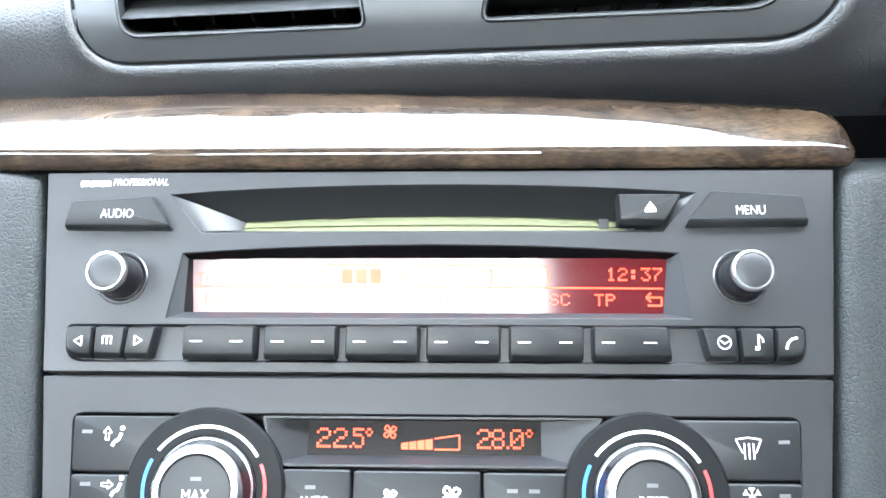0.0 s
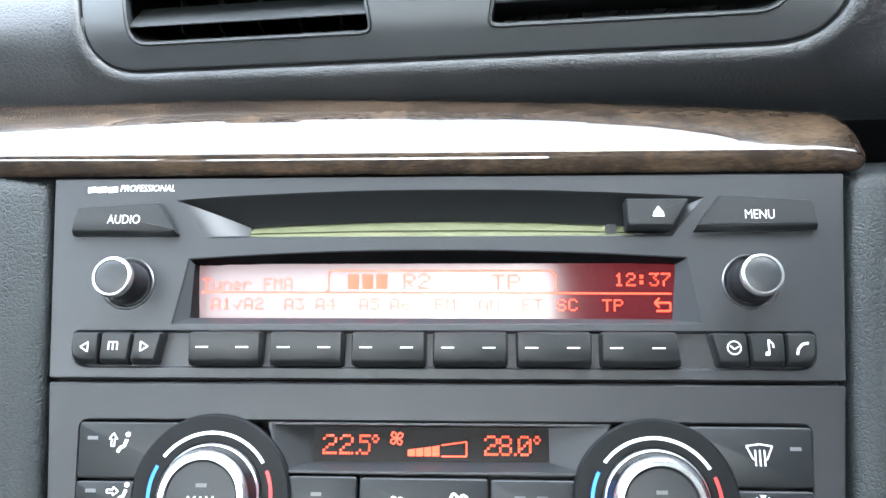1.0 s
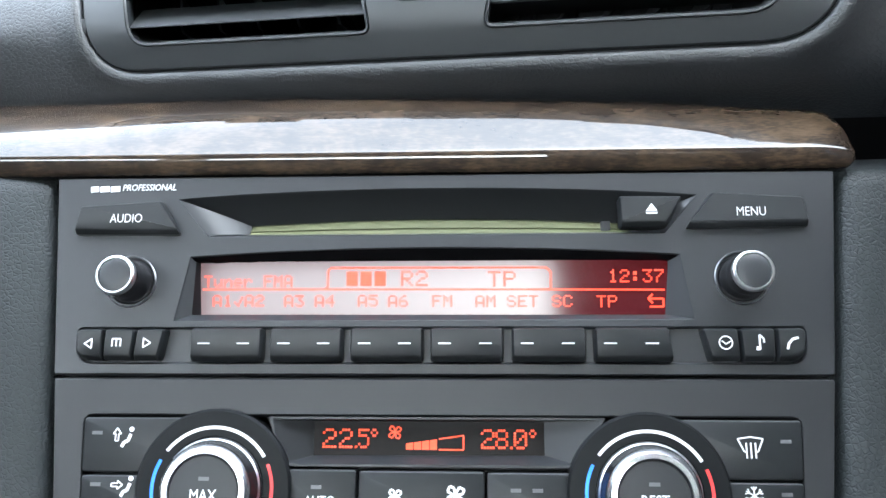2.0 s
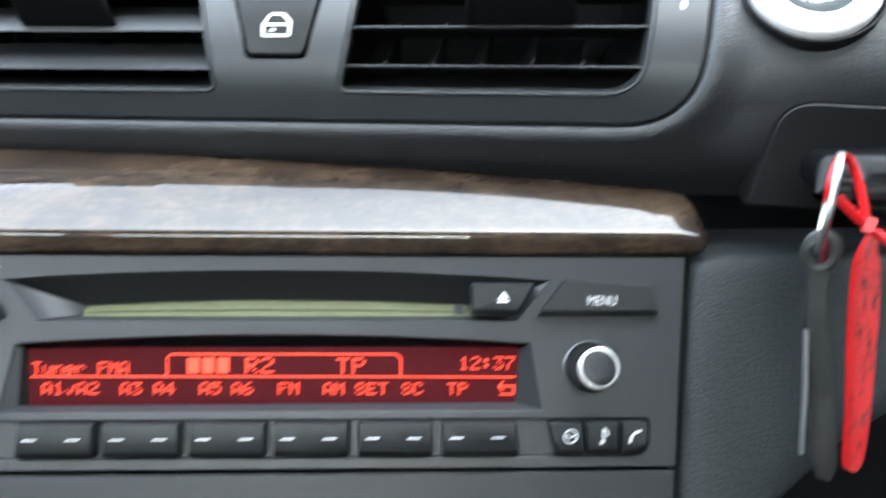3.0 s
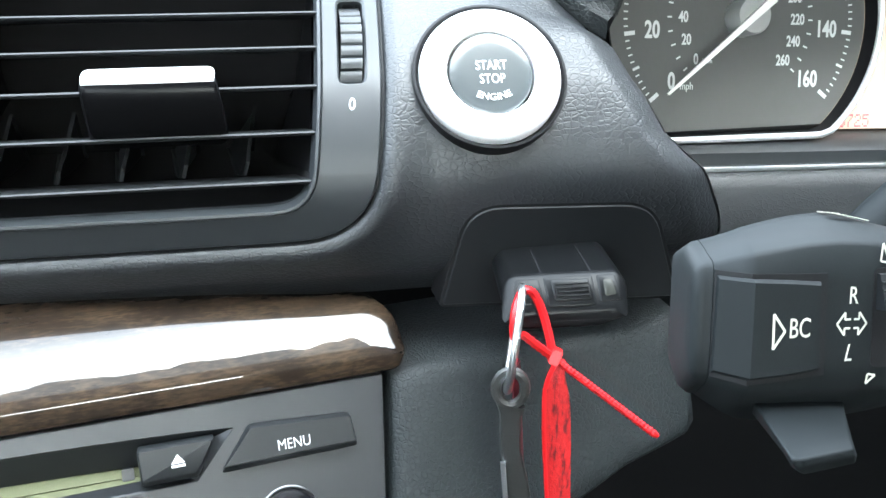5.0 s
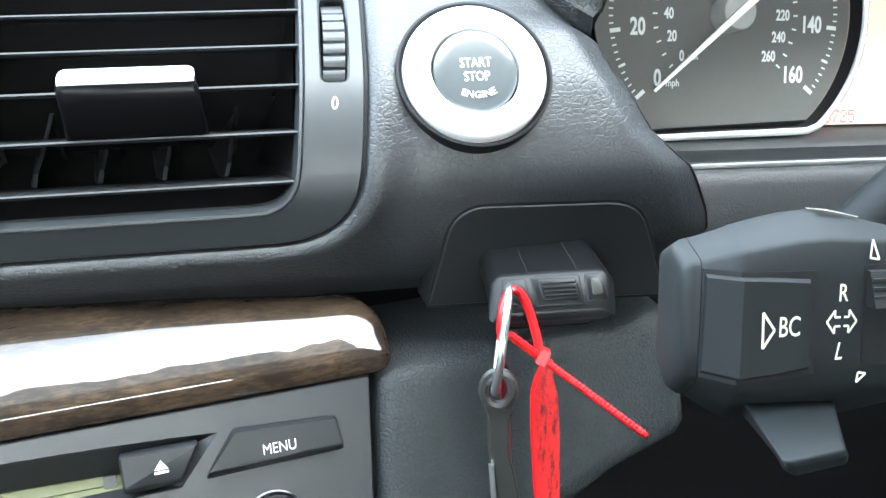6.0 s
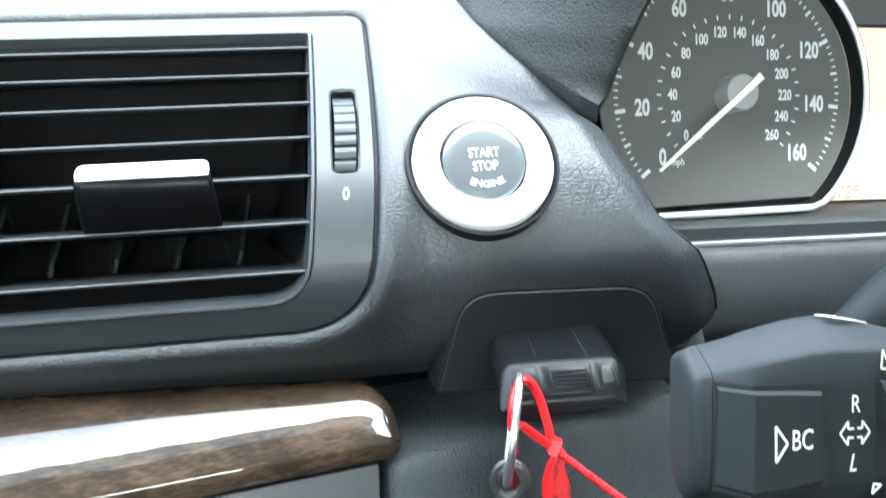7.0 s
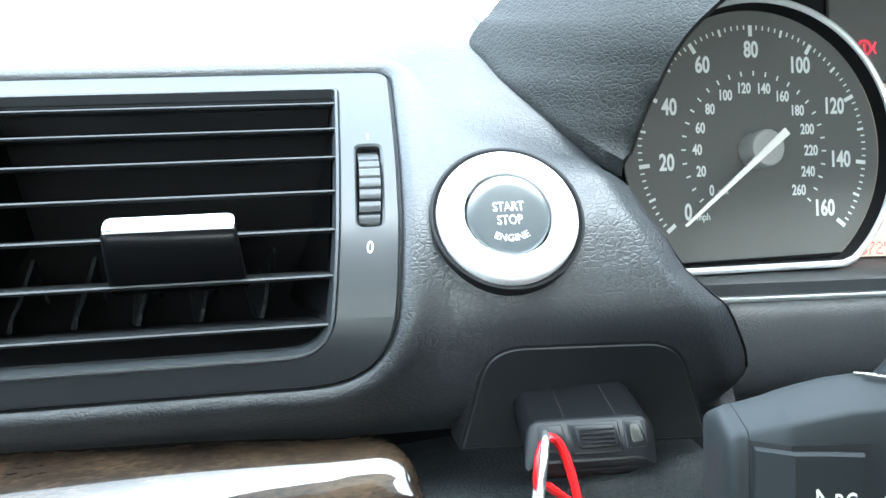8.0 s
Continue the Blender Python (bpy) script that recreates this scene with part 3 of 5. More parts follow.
def vent_tab(side):
    bm = bmesh.new()
    f = lambda a, b, c: vent_face(side * 60.8 + a, b, c)
    v = 17.2
    prof = [(p.y, p.z) for p in curve_points([(0, 5.3, -4), (0, 6.1, 2.0), (0, 5.4, 5.6), (0, 3.4, 6.9), (0, 0.2, 5.4), (0, -3.6, 1.6), (0, -6.0, -1.6), (0, -6.6, -6)], 3)]
    ends = []
    for a, k in ((-13.6, 0.8), (-13.4, 0.9), (-13.0, 0.96), (-12.2, 1.0), (12.2, 1.0), (13.0, 0.96), (13.4, 0.9), (13.6, 0.8)):
        ends.append(ring_of(bm, [f(a * (1 + 0.004 * max(0.0, 5 - b)) + 0.24 * max(0.0, 4 - b), v + b * k, c * k) for b, c in prof]))
    for a, b in zip(ends, ends[1:]):
        loops_bridge(bm, a, b)
    bm.faces.new(ends[0])
    bm.faces.new(ends[-1])
    tab = part("tab", bm, M_TAB, vent_panel, "gloss black sliding tab", 60)
    strip = loft(f, [[(-13.1, v + b - 0.4, c - 0.2), (-12.7, v + b, c), (-11.8, v + b + 0.2, c + 0.2), (11.8, v + b + 0.2, c + 0.2), (12.7, v + b, c), (13.1, v + b - 0.4, c - 0.2)] for b, c in ((5.4, 1.0), (6.5, 2.0), (6.7, 3.6), (6.4, 5.2), (5.7, 6.5), (4.8, 7.3), (3.9, 7.5), (3.3, 7.0))], True)
    part("strip", strip, M_SATIN, tab, "bright silver strip")


vent_tab(1)
vent_tab(-1)

# thumb wheel
wheel_f = lambda a, b, c: vent_face(103.4 + a, 34.2 + b, c)
bm = bmesh.new()
rings = []
for i in range(64):
    g = radians(-33 + 66 * i / 63)
    r = 26.0 + (0.2, 0.35, 0.45, 0.45, 0.4, 0.25, -0.3)[i % 7]
    rings.append(ring_of(bm, [wheel_f(a, r * math.sin(g) * 0.97, r * math.cos(g) - 25.3) for a in (-2.4, -2.0, 2.0, 2.4)]))
for a, b in zip(rings, rings[1:]):
    loops_bridge(bm, a, b, False)
part("thumb_wheel", bm, M_PANEL, vent_panel, "ribbed grey thumb wheel", 22)
part("numeral", lettering(vent_face, "0", 103.4, 16.7, 3.2, 0.3, 0.1, 0.8), M_WHITE, vent_panel)
part("numeral", lettering(vent_face, "1", 103.4, 49.5, 2.6, 0.3, 0.1, 0.8), M_WHITE, vent_panel)

# hazard and lock keys
def button_face(u, v, w=0.0):
    """Flat button fronts hung in the curved panel."""
    v0, v1 = (2.5, 22.0) if v < 22.3 else (22.6, 43.5)
    return vent_face(u, v0, w).lerp(vent_face(u, v1, w), (v - v0) / (v1 - v0))


lock_key = part("lock_button", key_cap(button_face, [(-7.4, 2.5), (7.4, 2.5), (9.7, 22.0), (-9.7, 22.0)], 1.4, 0.8, 0.4, 0.3, 1.6), M_KEY, vent_panel)
part("lock_mark", strokes(button_face, [[(-3.2, 8), (3.4, 8), (3.4, 12), (1.6, 14.2), (-1.4, 14.2), (-3.2, 11.2), (-3.2, 8)], [(-3.0, 11.2), (3.2, 11.2)], [(-1.5, 9.6), (-0.2, 9.6)]], 0.7, 1.4), M_WHITE, lock_key)
hazard = part("hazard_button", key_cap(button_face, [(-9.8, 22.6), (9.8, 22.6), (12.0, 43.5), (-12.0, 43.5)], 1.4, 0.5, 0.4, 0.3, 1.6), M_KEY, vent_panel)
tri = [(-6.0, 27.5), (6.0, 27.5), (0, 37.5)]
part("hazard_mark", loft(button_face, [[(u, v, 1.2) for u, v in ccw(round_poly(tri, 0.8))], [(u, v, 2.3) for u, v in round_poly(tri, 0.8)]]), M_PINK, hazard)

# ---- the polished wood strip ----
def wood_strip():
    """A swept strip: an upright front edge, a tight rolled nose, a sloping polished face and a flatter back under the pad; its end is a rounded nose."""
    bm = bmesh.new()
    xs = list(np.arange(-330, 91, 6.0)) + [93, 95, 97, 99, 101, 103, 105, 107, 108.5, 109.5, 110.3, 111, 111.5, 111.9, 112.2, 112.35]
    rings = []
    for x in xs:
        back = max(29.6, sweep_y(x) + 4.2)
        line = [(26, 822.6), (18, 822.7), (15.6, 822.9), (14.7, 823.2), (14.35, 823.7), (14.25, 824.3), (14.3, 825.0), (14.45, 826.0), (14.65, 827.0)]
        line += [(14.85, 827.7), (15.05, 828.2), (15.35, 828.7), (15.8, 829.15), (16.4, 829.6)]
        # a constant slope that bends over to meet the pad along a line of its own
        crest = float(np.interp(x, [-330, -115, -70, -40, 60, 92], [828.5, 835.8, 837.8, 838.3, 838.2, 836.9])) - 829.6
        bend = float(np.interp(x, [-140, -40, 20], [1.6, 3.5, 5.5]))
        for i in range(1, 22):
            y = 16.4 + (back - 16.4) * i / 21
            ramp = (y - 16.4) * math.tan(radians(33.0))
            line.append((y, 829.6 + (ramp ** -bend + crest ** -bend) ** (-1 / bend) if crest > 0.3 else 829.6 + crest * i / 21))
        line.append((back + 4, line[-1][1] - 1.5))
        over = max(0.0, 1 - (max(0.0, x - 93) / 19.45) ** 4.5) ** 0.5
        under = max(0.0, 1 - (max(0.0, x - 108.4) / 4.0) ** 2) ** 0.5
        ring = []
        for y, z in line:
            up = max(0.0, min(1.0, (z - 825.5) / 4.0))
            k = under + (min(over, under * 0.3 + 0.7 * over) - under) * up
            ring.append(bm.verts.new((x, 19.5 + (y - 19.5) * (0.3 + 0.7 * k if y < 19.5 else k), 827.0 + (z - 827.0) * k)))
        rings.append(ring)
    for a, b in zip(rings, rings[1:]):
        loops_bridge(bm, a, b)
    bm.faces.new(rings[-1])
    bm.faces.new(rings[0])
    return bm


tagged(link_mesh("wood_trim", wood_strip(), M_WOOD, None, 50), "polished dark burr walnut trim strip above the radio", "trim strip")

# ---- side panels beside the centre stack ----
def side_panel(side):
    """The padded leather-grained flank: a rounded edge beside the stack, a front face and a ledge that runs back under the pad."""
    bm = bmesh.new()
    rings = []
    us = [107.3, 107.6, 108.4, 109.8, 112, 116, 122, 130, 138, 146, 156, 170, 182, 190, 194, 196]
    for n, u in enumerate(us):
        drop = (-9, -3.0, -1.2, -0.2, 0.5, 0.9, 1.0)[min(n, 6)] - (0.0 if side > 0 else -0.12 * max(0.0, u - 112)) - (0, 0.5, 3.0, 8)[max(0, n - 12)]
        low = np.interp(u, [106, 118, 128, 148, 165, 190, 200], [-130, -64, -40, -20, -11, -5, 0]) if side > 0 else -130.0
        line = []
        for k, w in ((0, -22), (0, -7), (0.02, -2.0), (0.06, -0.4), (0.2, 0), (0.4, 0), (0.6, 0), (0.8, 0), (0.9, 0)):
            v = low + (22 - low) * k
            lean = 0.092 * (v - 27) * max(0.0, 1 - (u - 107) / 50)
            line.append(bm.verts.new(stack(side * (u + lean), v, w + drop)))
        for v, w in ((22, -0.2), (25.0, -0.7), (27, -2.0), (28.6, -4.4), (31.0, -9), (34.5, -17), (38.5, -27), (40.0, -45)):
            v = v + 0.02 * max(0.0, u - 112)
            line.append(bm.verts.new(stack(side * u, v, w + drop)))
        rings.append(line)
    for a, b in zip(rings, rings[1:]):
        loops_bridge(bm, a, b, False)
    return bm


structure("side_panel_right", side_panel(1), M_HIDE, "dark grey leather-grained panel beside the centre stack", "dashboard panel", 60)
structure("side_panel_left", side_panel(-1), M_HIDE, "dark grey leather-grained panel beside the centre stack", "dashboard panel", 60)
bm = loft(stack, [[(-107.6, 27.5, -8), (107.6, 27.5, -8), (93, -130, -8), (-93, -130, -8)], [(-107.6, 27.5, -30), (107.6, 27.5, -30), (93, -130, -30), (-93, -130, -30)]], True, True)
structure("stack_backing", bm, M_BLACK, "black carrier behind the radio and the climate controls", "carrier")

# ---- the radio ----
radio = thing("car_radio", stack(0, 0, 0), "dark grey car radio with a red dot display and black keys", "radio")


def arched(u0, u1, v0, rise, n=14):
    c, h = (u0 + u1) / 2, (u1 - u0) / 2
    return [(u0 + (u1 - u0) * i / n, v0 + rise * (1 - ((u0 + (u1 - u0) * i / n - c) / h) ** 2)) for i in range(n + 1)]


RADIO_EDGE = round_poly([(-101.0, -27.2), (101.0, -27.2), (106.0, 27.0), (-106.0, 27.0)], 0.8, 3)
CD_TOP, CD_LOW = arched(-70.8, 69.2, 20.4, 2.4), [(60.4, 10.3), (-62, 10.1)]
SCREEN_TOP, SCREEN_LOW = arched(-66.3, 63.9, 4.1, 2.2), [(66.5, -12.6), (-69.5, -12.9)]
ROW = round_poly([(-95.3, -24.2), (94.3, -24.2), (94.5, -15.0), (-95.5, -15.0)], [5, 5, 1.6, 1.6], 4)
part("faceplate", plate(stack, RADIO_EDGE, [CD_TOP + CD_LOW, SCREEN_TOP + SCREEN_LOW, ROW], -8, 0, 0.35), M_RADIO, radio, smooth=20)

part("key_channel", loft(stack, [[(u, v, -0.3) for u, v in ccw(ROW)], [(u, v, -1.6) for u, v in inset(ccw(ROW), 0.3)]]), M_RADIO, radio)

# disc bay: a dark overhang above the slot, a lit facet at its left end and the eject key in its right end
DEEP = -6.0
inner_top = arched(-52, 52, 14.3, 1.6)
bm = bmesh.new()
a = ring_of(bm, [stack(u, v, -0.3) for u, v in CD_TOP])
e = ring_of(bm, [stack(u, v - 0.5, -1.0) for u, v in CD_TOP])
b = ring_of(bm, [stack(u, v, DEEP) for u, v in inner_top])
loops_bridge(bm, a, e, False)
loops_bridge(bm, e, b, False)
# key plastic, darker than the radio's, paints in the overhang's shade
part("bay_overhang", bm, M_KEY, radio, smooth=40)
bm = bmesh.new()
a = ring_of(bm, [stack(-70.8, 20.4, -0.3), stack(-62, 10.1, -0.3), stack(-52, 11.9, DEEP), stack(-52, 14.3, DEEP)])
ease = [ring_of(bm, [stack(-70.8 + 18.8 * k, 20.4 - 6.1 * k, -0.3 + (DEEP + 0.3) * k ** 1.7), stack(-62 + 10.0 * k, 10.1 + 1.8 * k, -0.3 + (DEEP + 0.3) * k ** 1.7)]) for k in np.linspace(0, 1, 10)]
for p, q in zip(ease, ease[1:]):
    loops_bridge(bm, p, q, False)
c = ring_of(bm, [stack(69.2, 20.4, -0.3), stack(60.4, 10.3, -0.3), stack(52, 11.9, DEEP), stack(52, 14.3, DEEP)])
bm.faces.new(c)
bm.faces.new((a[1], c[1], c[2], a[2]))
part("disc_bay", bm, M_RADIO, radio, smooth=15)
bm = bmesh.new()
arc = lambda u: 1 - (u / 52) ** 2
rows = [[(u, v + 0.6, DEEP - 0.8) for u, v in inner_top], [(u, 13.2 + 1.9 * arc(u), DEEP + 0.1) for u, v in inner_top],
        [(u, 12.5 + 0.8 * arc(u), DEEP + 0.9) for u, v in inner_top], [(u, 12.4 + 0.5 * arc(u), DEEP + 0.5) for u, v in inner_top], [(u, 11.5, DEEP + 1.4) for u, v in inner_top], [(u, 10.8, DEEP + 1.5) for u, v in inner_top]]
rows = [ring_of(bm, [stack(*p) for p in row]) for row in rows]
for a, b in zip(rows, rows[1:]):
    loops_bridge(bm, a, b, False)
part("disc_slot", bm, M_SLOT, radio, "pale olive felt lips of the disc slot", smooth=15)
catch = round_poly([(44.6, 12.0), (47.2, 12.0), (47.2, 14.7), (44.6, 14.7)], 0.3, 2)
part("slot_catch", loft(stack, [[(u, v, DEEP) for u, v in catch], [(u, v, DEEP + 1.2) for u, v in catch]]), M_RADIO, radio)

# display window
bm = bmesh.new()
a = ring_of(bm, [stack(u, v, -0.3) for u, v in SCREEN_TOP])
e = ring_of(bm, [stack(u, v - 0.4, -0.9) for u, v in SCREEN_TOP])
b = ring_of(bm, [stack(-64.4 + 125.2 * i / 14, 2.7, -3.4) for i in range(15)])
loops_bridge(bm, a, e, False)
loops_bridge(bm, e, b, False)
part("display_hood", bm, M_TAB, radio, "gloss black hood over the display", smooth=40)
bm = bmesh.new()
hood = [stack(*SCREEN_TOP[0], -0.3), stack(*SCREEN_TOP[-1], -0.3)]
a = ring_of(bm, [hood[0], stack(-69.5, -12.9, -0.3), stack(-65.6, -11.3, -1.6), stack(-65.3, 3.0, -1.2)])
c = ring_of(bm, [hood[1], stack(66.5, -12.6, -0.3), stack(60.6, -11.0, -4.8), stack(60.8, 2.7, -3.4)])
bm.faces.new(a)
bm.faces.new(c)
bm.faces.new((a[1], c[1], c[2], a[2]))
part("display_bezel", bm, M_RADIO, radio, smooth=15)
bm = bmesh.new()
loops_bridge(bm, ring_of(bm, [stack(-65.6, -11.3, -1.6), stack(-65.3, 3.0, -1.2)]), ring_of(bm, [stack(-64.0, -11.1, -5.2), stack(-64.2, 3.2, -3.6)]), False)
part("display_edge", bm, M_BLACK, radio)


def screen_f(u, v, w=0.0):
    """The display's glass stands a little more upright than the stack."""
    return stack(u, v, -3.75 + 0.16 * (v + 4.4) + w)


screen = part("display", loft(screen_f, [[(-64.5, -12, -1), (61.5, -12, -1), (61.5, 3.4, -1), (-64.5, 3.4, -1)], [(-64.5, -12, 0), (61.5, -12, 0), (61.5, 3.4, 0), (-64.5, 3.4, 0)]]), M_LCD, radio, "dark red glass display with glowing dots")


# ---- the display's writing: rows of glowing dots ----
def screen_text(words, u, v, width, height):
    part("display_word", dot_text(screen_f, words, u, v, width, height, 0.06), M_DOT, screen)


screen_text("Tuner FMA", -63.5, -3.4, 2.3, 3.1)
for a in (-24.3, -20.5, -16.7):
    part("display_bar", bar(screen_f, a, -1.3, a + 3.0, -1.3, 3.9, 0.05, 0.02), M_DOT, screen)
screen_text("R2", -9.5, -3.3, 3.3, 4.1)
screen_text("TP", 13.9, -3.5, 3.4, 4.1)
screen_text("12:37", 45.9, -2.5, 2.5, 3.4)
for words, u, v in (("A1vA2", -61.0, -8.6), ("A3", -41.3, -8.7), ("A4", -32.9, -8.7), ("A5", -21.2, -8.7), ("A6", -13.0, -8.8), ("FM", -1.1, -8.8), ("AM", 10.5, -8.9), ("SET", 18.9, -8.9), ("SC", 30.9, -8.9), ("TP", 42.7, -9.0)):
    screen_text(words, u, v, 2.45, 3.1)
part("display_arrow", strokes(screen_f, [[(57.4, -5.6), (56.2, -6.8), (57.4, -8.0)], [(56.2, -6.8), (60.2, -6.8), (60.2, -8.9), (56.6, -8.9)]], 0.5, 0.05, 0.02), M_DOT, screen)
part("display_line", strokes(screen_f, [[(-63.8, -4.0), (-30.4, -4.1), (-29.4, -3.4), (-29.4, 0.8), (-28.6, 1.6), (29.4, 1.5), (30.6, 0.4), (30.6, -4.3)], [(-30.4, -4.1), (30.6, -4.3), (60.6, -4.5)]], 0.45, 0.05, 0.02), M_DOT, screen)

# ---- knobs of the radio ----
def radio_knob(u, v):
    f = lambda a, b, c: stack(u + a, v + b, c)
    base = part("knob_ring", lathe(f, [(7.1, -0.5), (7.1, 0.35), (6.95, 0.5), (6.8, 0.4), (6.75, -0.5)], 40, False), M_RING, radio, "thin satin silver ring")
    knob = part("knob", lathe(f, [(6.5, -0.5), (6.2, 0.6), (5.5, 2.0), (5.15, 4.0), (5.1, 8.6), (4.9, 9.0)], 48), M_GLOSS, radio, "black rotary knob")
    part("rim", lathe(f, [(5.15, 8.2), (5.25, 9.0), (5.1, 9.7), (4.75, 10.0), (4.4, 10.0), (4.3, 9.2)], 48, False), M_SATIN, knob, "chrome rim")
    part("cap", lathe(f, [(4.35, 9.7), (4.1, 9.85), (2.2, 9.95), (0.3, 10.0)], 40), M_RADIO, knob, "grey cap")


radio_knob(-82.5, -2.4)
radio_knob(79.7, -2.1)


def scaled(lines, k):
    """Lines of a mark drawn smaller about their common middle."""
    us, vs = [p[0] for q in lines for p in q], [p[1] for q in lines for p in q]
    a, b = (min(us) + max(us)) / 2, (min(vs) + max(vs)) / 2
    return [[(a + (u - a) * k, b + (v - b) * k) for u, v in q] for q in lines]


def radio_key(name, poly, h=2.6, low=1.7, r=1.0):
    return part(name, key_cap(stack, poly, h, low, 0.5, 0.4, r, -2.0), M_KEY, radio)


audio = radio_key("audio_key", [(-98.8, 10.5), (-69.3, 10.3), (-75.2, 19.8), (-97.5, 18.4)])
part("word", lettering(stack, "AUDIO", -84.2, 14.5, 2.8, 2.6, stretch=0.8, bold=-0.04), M_WHITE, audio)
menu = radio_key("menu_key", [(65.8, 11.0), (97.6, 11.3), (96.6, 19.3), (73.0, 20.8)])
part("word", lettering(stack, "MENU", 82.6, 15.0, 2.8, 2.6, stretch=0.8, bold=-0.04), M_WHITE, menu)
eject = radio_key("eject_key", [(48.8, 11.4), (61.0, 11.4), (65.4, 19.8), (48.6, 19.9)])
part("mark", strokes(stack, [[(55.5, 14.9), (58.4, 14.9)]], 0.5, 2.6), M_WHITE, eject)
part("mark", loft(stack, [[(55.5, 15.5, 2.55), (58.4, 15.5, 2.55), (56.95, 17.5, 2.55)], [(55.5, 15.5, 2.7), (58.4, 15.5, 2.7), (56.95, 17.5, 2.7)]]), M_WHITE, eject)

for k in range(6):
    u0 = -64.0 + 21.05 * k - (0.3 if k > 2 else 0)
    key = radio_key("preset_key", [(u0, -23.9), (u0 + 18.9 + (1.0 if k == 5 else 0), -23.9), (u0 + 18.9, -15.2), (u0, -15.2)], 3.0)
    for d in (3.8, 14.2):
        part("mark", strokes(stack, [[(u0 + d - 1.6, -19.4), (u0 + d + 1.6, -19.4)]], 0.34, 3.0), M_WHITE, key)

row_left = [radio_key("seek_key", [(-94.4, -23.7), (-87.6, -23.7), (-87.6, -15.4), (-94.9, -15.4)], 2.6, 1.7, [5, 0.6, 0.6, 1.4]),
            radio_key("mode_key", [(-87.2, -23.7), (-79.6, -23.7), (-79.0, -15.4), (-87.2, -15.4)], 2.6),
            radio_key("seek_key", [(-79.2, -23.7), (-72.4, -23.7), (-71.0, -15.4), (-78.6, -15.4)], 2.6)]
part("mark", strokes(stack, scaled([[(-90.0, -17.9), (-92.4, -19.4), (-90.0, -20.9), (-90.0, -17.9)]], .82), 0.30, 2.6), M_WHITE, row_left[0])
part("mark", strokes(stack, scaled([[(-85.0, -20.4), (-85.0, -17.9), (-82.2, -17.9), (-82.2, -20.4)], [(-83.6, -17.9), (-83.6, -20.4)]], .8), 0.34, 2.6), M_WHITE, row_left[1])
part("mark", strokes(stack, scaled([[(-76.6, -17.7), (-74.2, -19.2), (-76.6, -20.7), (-76.6, -17.7)]], .82), 0.30, 2.6), M_WHITE, row_left[2])
row_right = [radio_key("clock_key", [(69.8, -23.8), (77.4, -23.8), (77.0, -15.4), (68.0, -15.4)], 2.6),
             radio_key("tone_key", [(77.8, -23.8), (86.0, -23.8), (86.2, -15.4), (77.4, -15.4)], 2.6),
             radio_key("phone_key", [(86.4, -23.8), (93.2, -23.8), (93.9, -15.4), (86.6, -15.4)], 2.6, 1.7, [0.6, 5, 1.4, 0.6])]
circle = [(73.6 + 1.9 * math.cos(a), -19.2 + 1.9 * math.sin(a)) for a in np.linspace(0, 2 * math.pi, 25)]
part("mark", strokes(stack, scaled([circle, [(72.4, -18.6), (73.6, -19.6), (75.0, -18.8)]], .85), 0.30, 2.6), M_WHITE, row_right[0])
part("mark", strokes(stack, scaled([[(82.0, -21.2), (82.0, -16.9), (83.2, -18.0), (83.3, -19.2)], [(80.9, -21.2), (82.0, -21.2), (82.0, -20.6), (81.0, -20.6)]], .85), 0.41, 2.6), M_WHITE, row_right[1])
part("mark", strokes(stack, scaled([[(88.4, -21.2), (88.9, -19.4), (90.2, -18.0), (92.0, -17.6)]], .8), 0.60, 2.6), M_WHITE, row_right[2])

# maker's name as plain bars, the model word beside it
for k, (a, b) in enumerate(((-96.2, -94.0), (-93.6, -91.0), (-90.6, -88.0))):
    part("name_bar", strokes(stack, [[(a, 23.6), (b, 23.8)]], 1.6, 0.0), M_WHITE, radio)
part("model_word", lettering(stack, "PROFESSIONAL", -79.6, 24.0, 2.05, 0.0, stretch=0.86, slant=0.15), M_WHITE, radio)

# ---- climate controls ----
climate = thing("climate_control", stack(0, -60, 0), "dark grey climate panel with two dials and an orange display", "climate control")
CLIMATE_EDGE = round_poly([(-92.0, -110), (92.0, -110), (100.8, -28.2), (-100.8, -28.2)], 0.8, 3)
BAY = round_poly([(-88.5, -84), (88.5, -84), (91.5, -37.6), (-91.5, -37.6)], 2.5, 3)
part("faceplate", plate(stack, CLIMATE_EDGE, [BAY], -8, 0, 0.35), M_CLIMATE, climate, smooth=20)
part("bay", loft(stack, [[(u, v, -0.4) for u, v in ccw(BAY)], [(u, v, -5) for u, v in inset(ccw(BAY), 0.4)]]), M_BLACK, climate)
WINDOW = [(-31.5, -47.6), (28.0, -47.3), (28.0, -38.9), (-31.5, -38.9)]
rim = [(-39.5, -50.2), (37.0, -50.2), (43.0, -37.9), (-42.5, -37.9)]
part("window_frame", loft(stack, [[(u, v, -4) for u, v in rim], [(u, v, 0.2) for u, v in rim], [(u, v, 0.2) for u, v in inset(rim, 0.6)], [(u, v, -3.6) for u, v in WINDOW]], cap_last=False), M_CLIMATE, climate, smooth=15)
climate_screen = part("display", loft(stack, [[(u, v, -4.5) for u, v in WINDOW], [(u, v, -3.6) for u, v in WINDOW]]), M_LCD2, climate, "black glass display with orange figures")

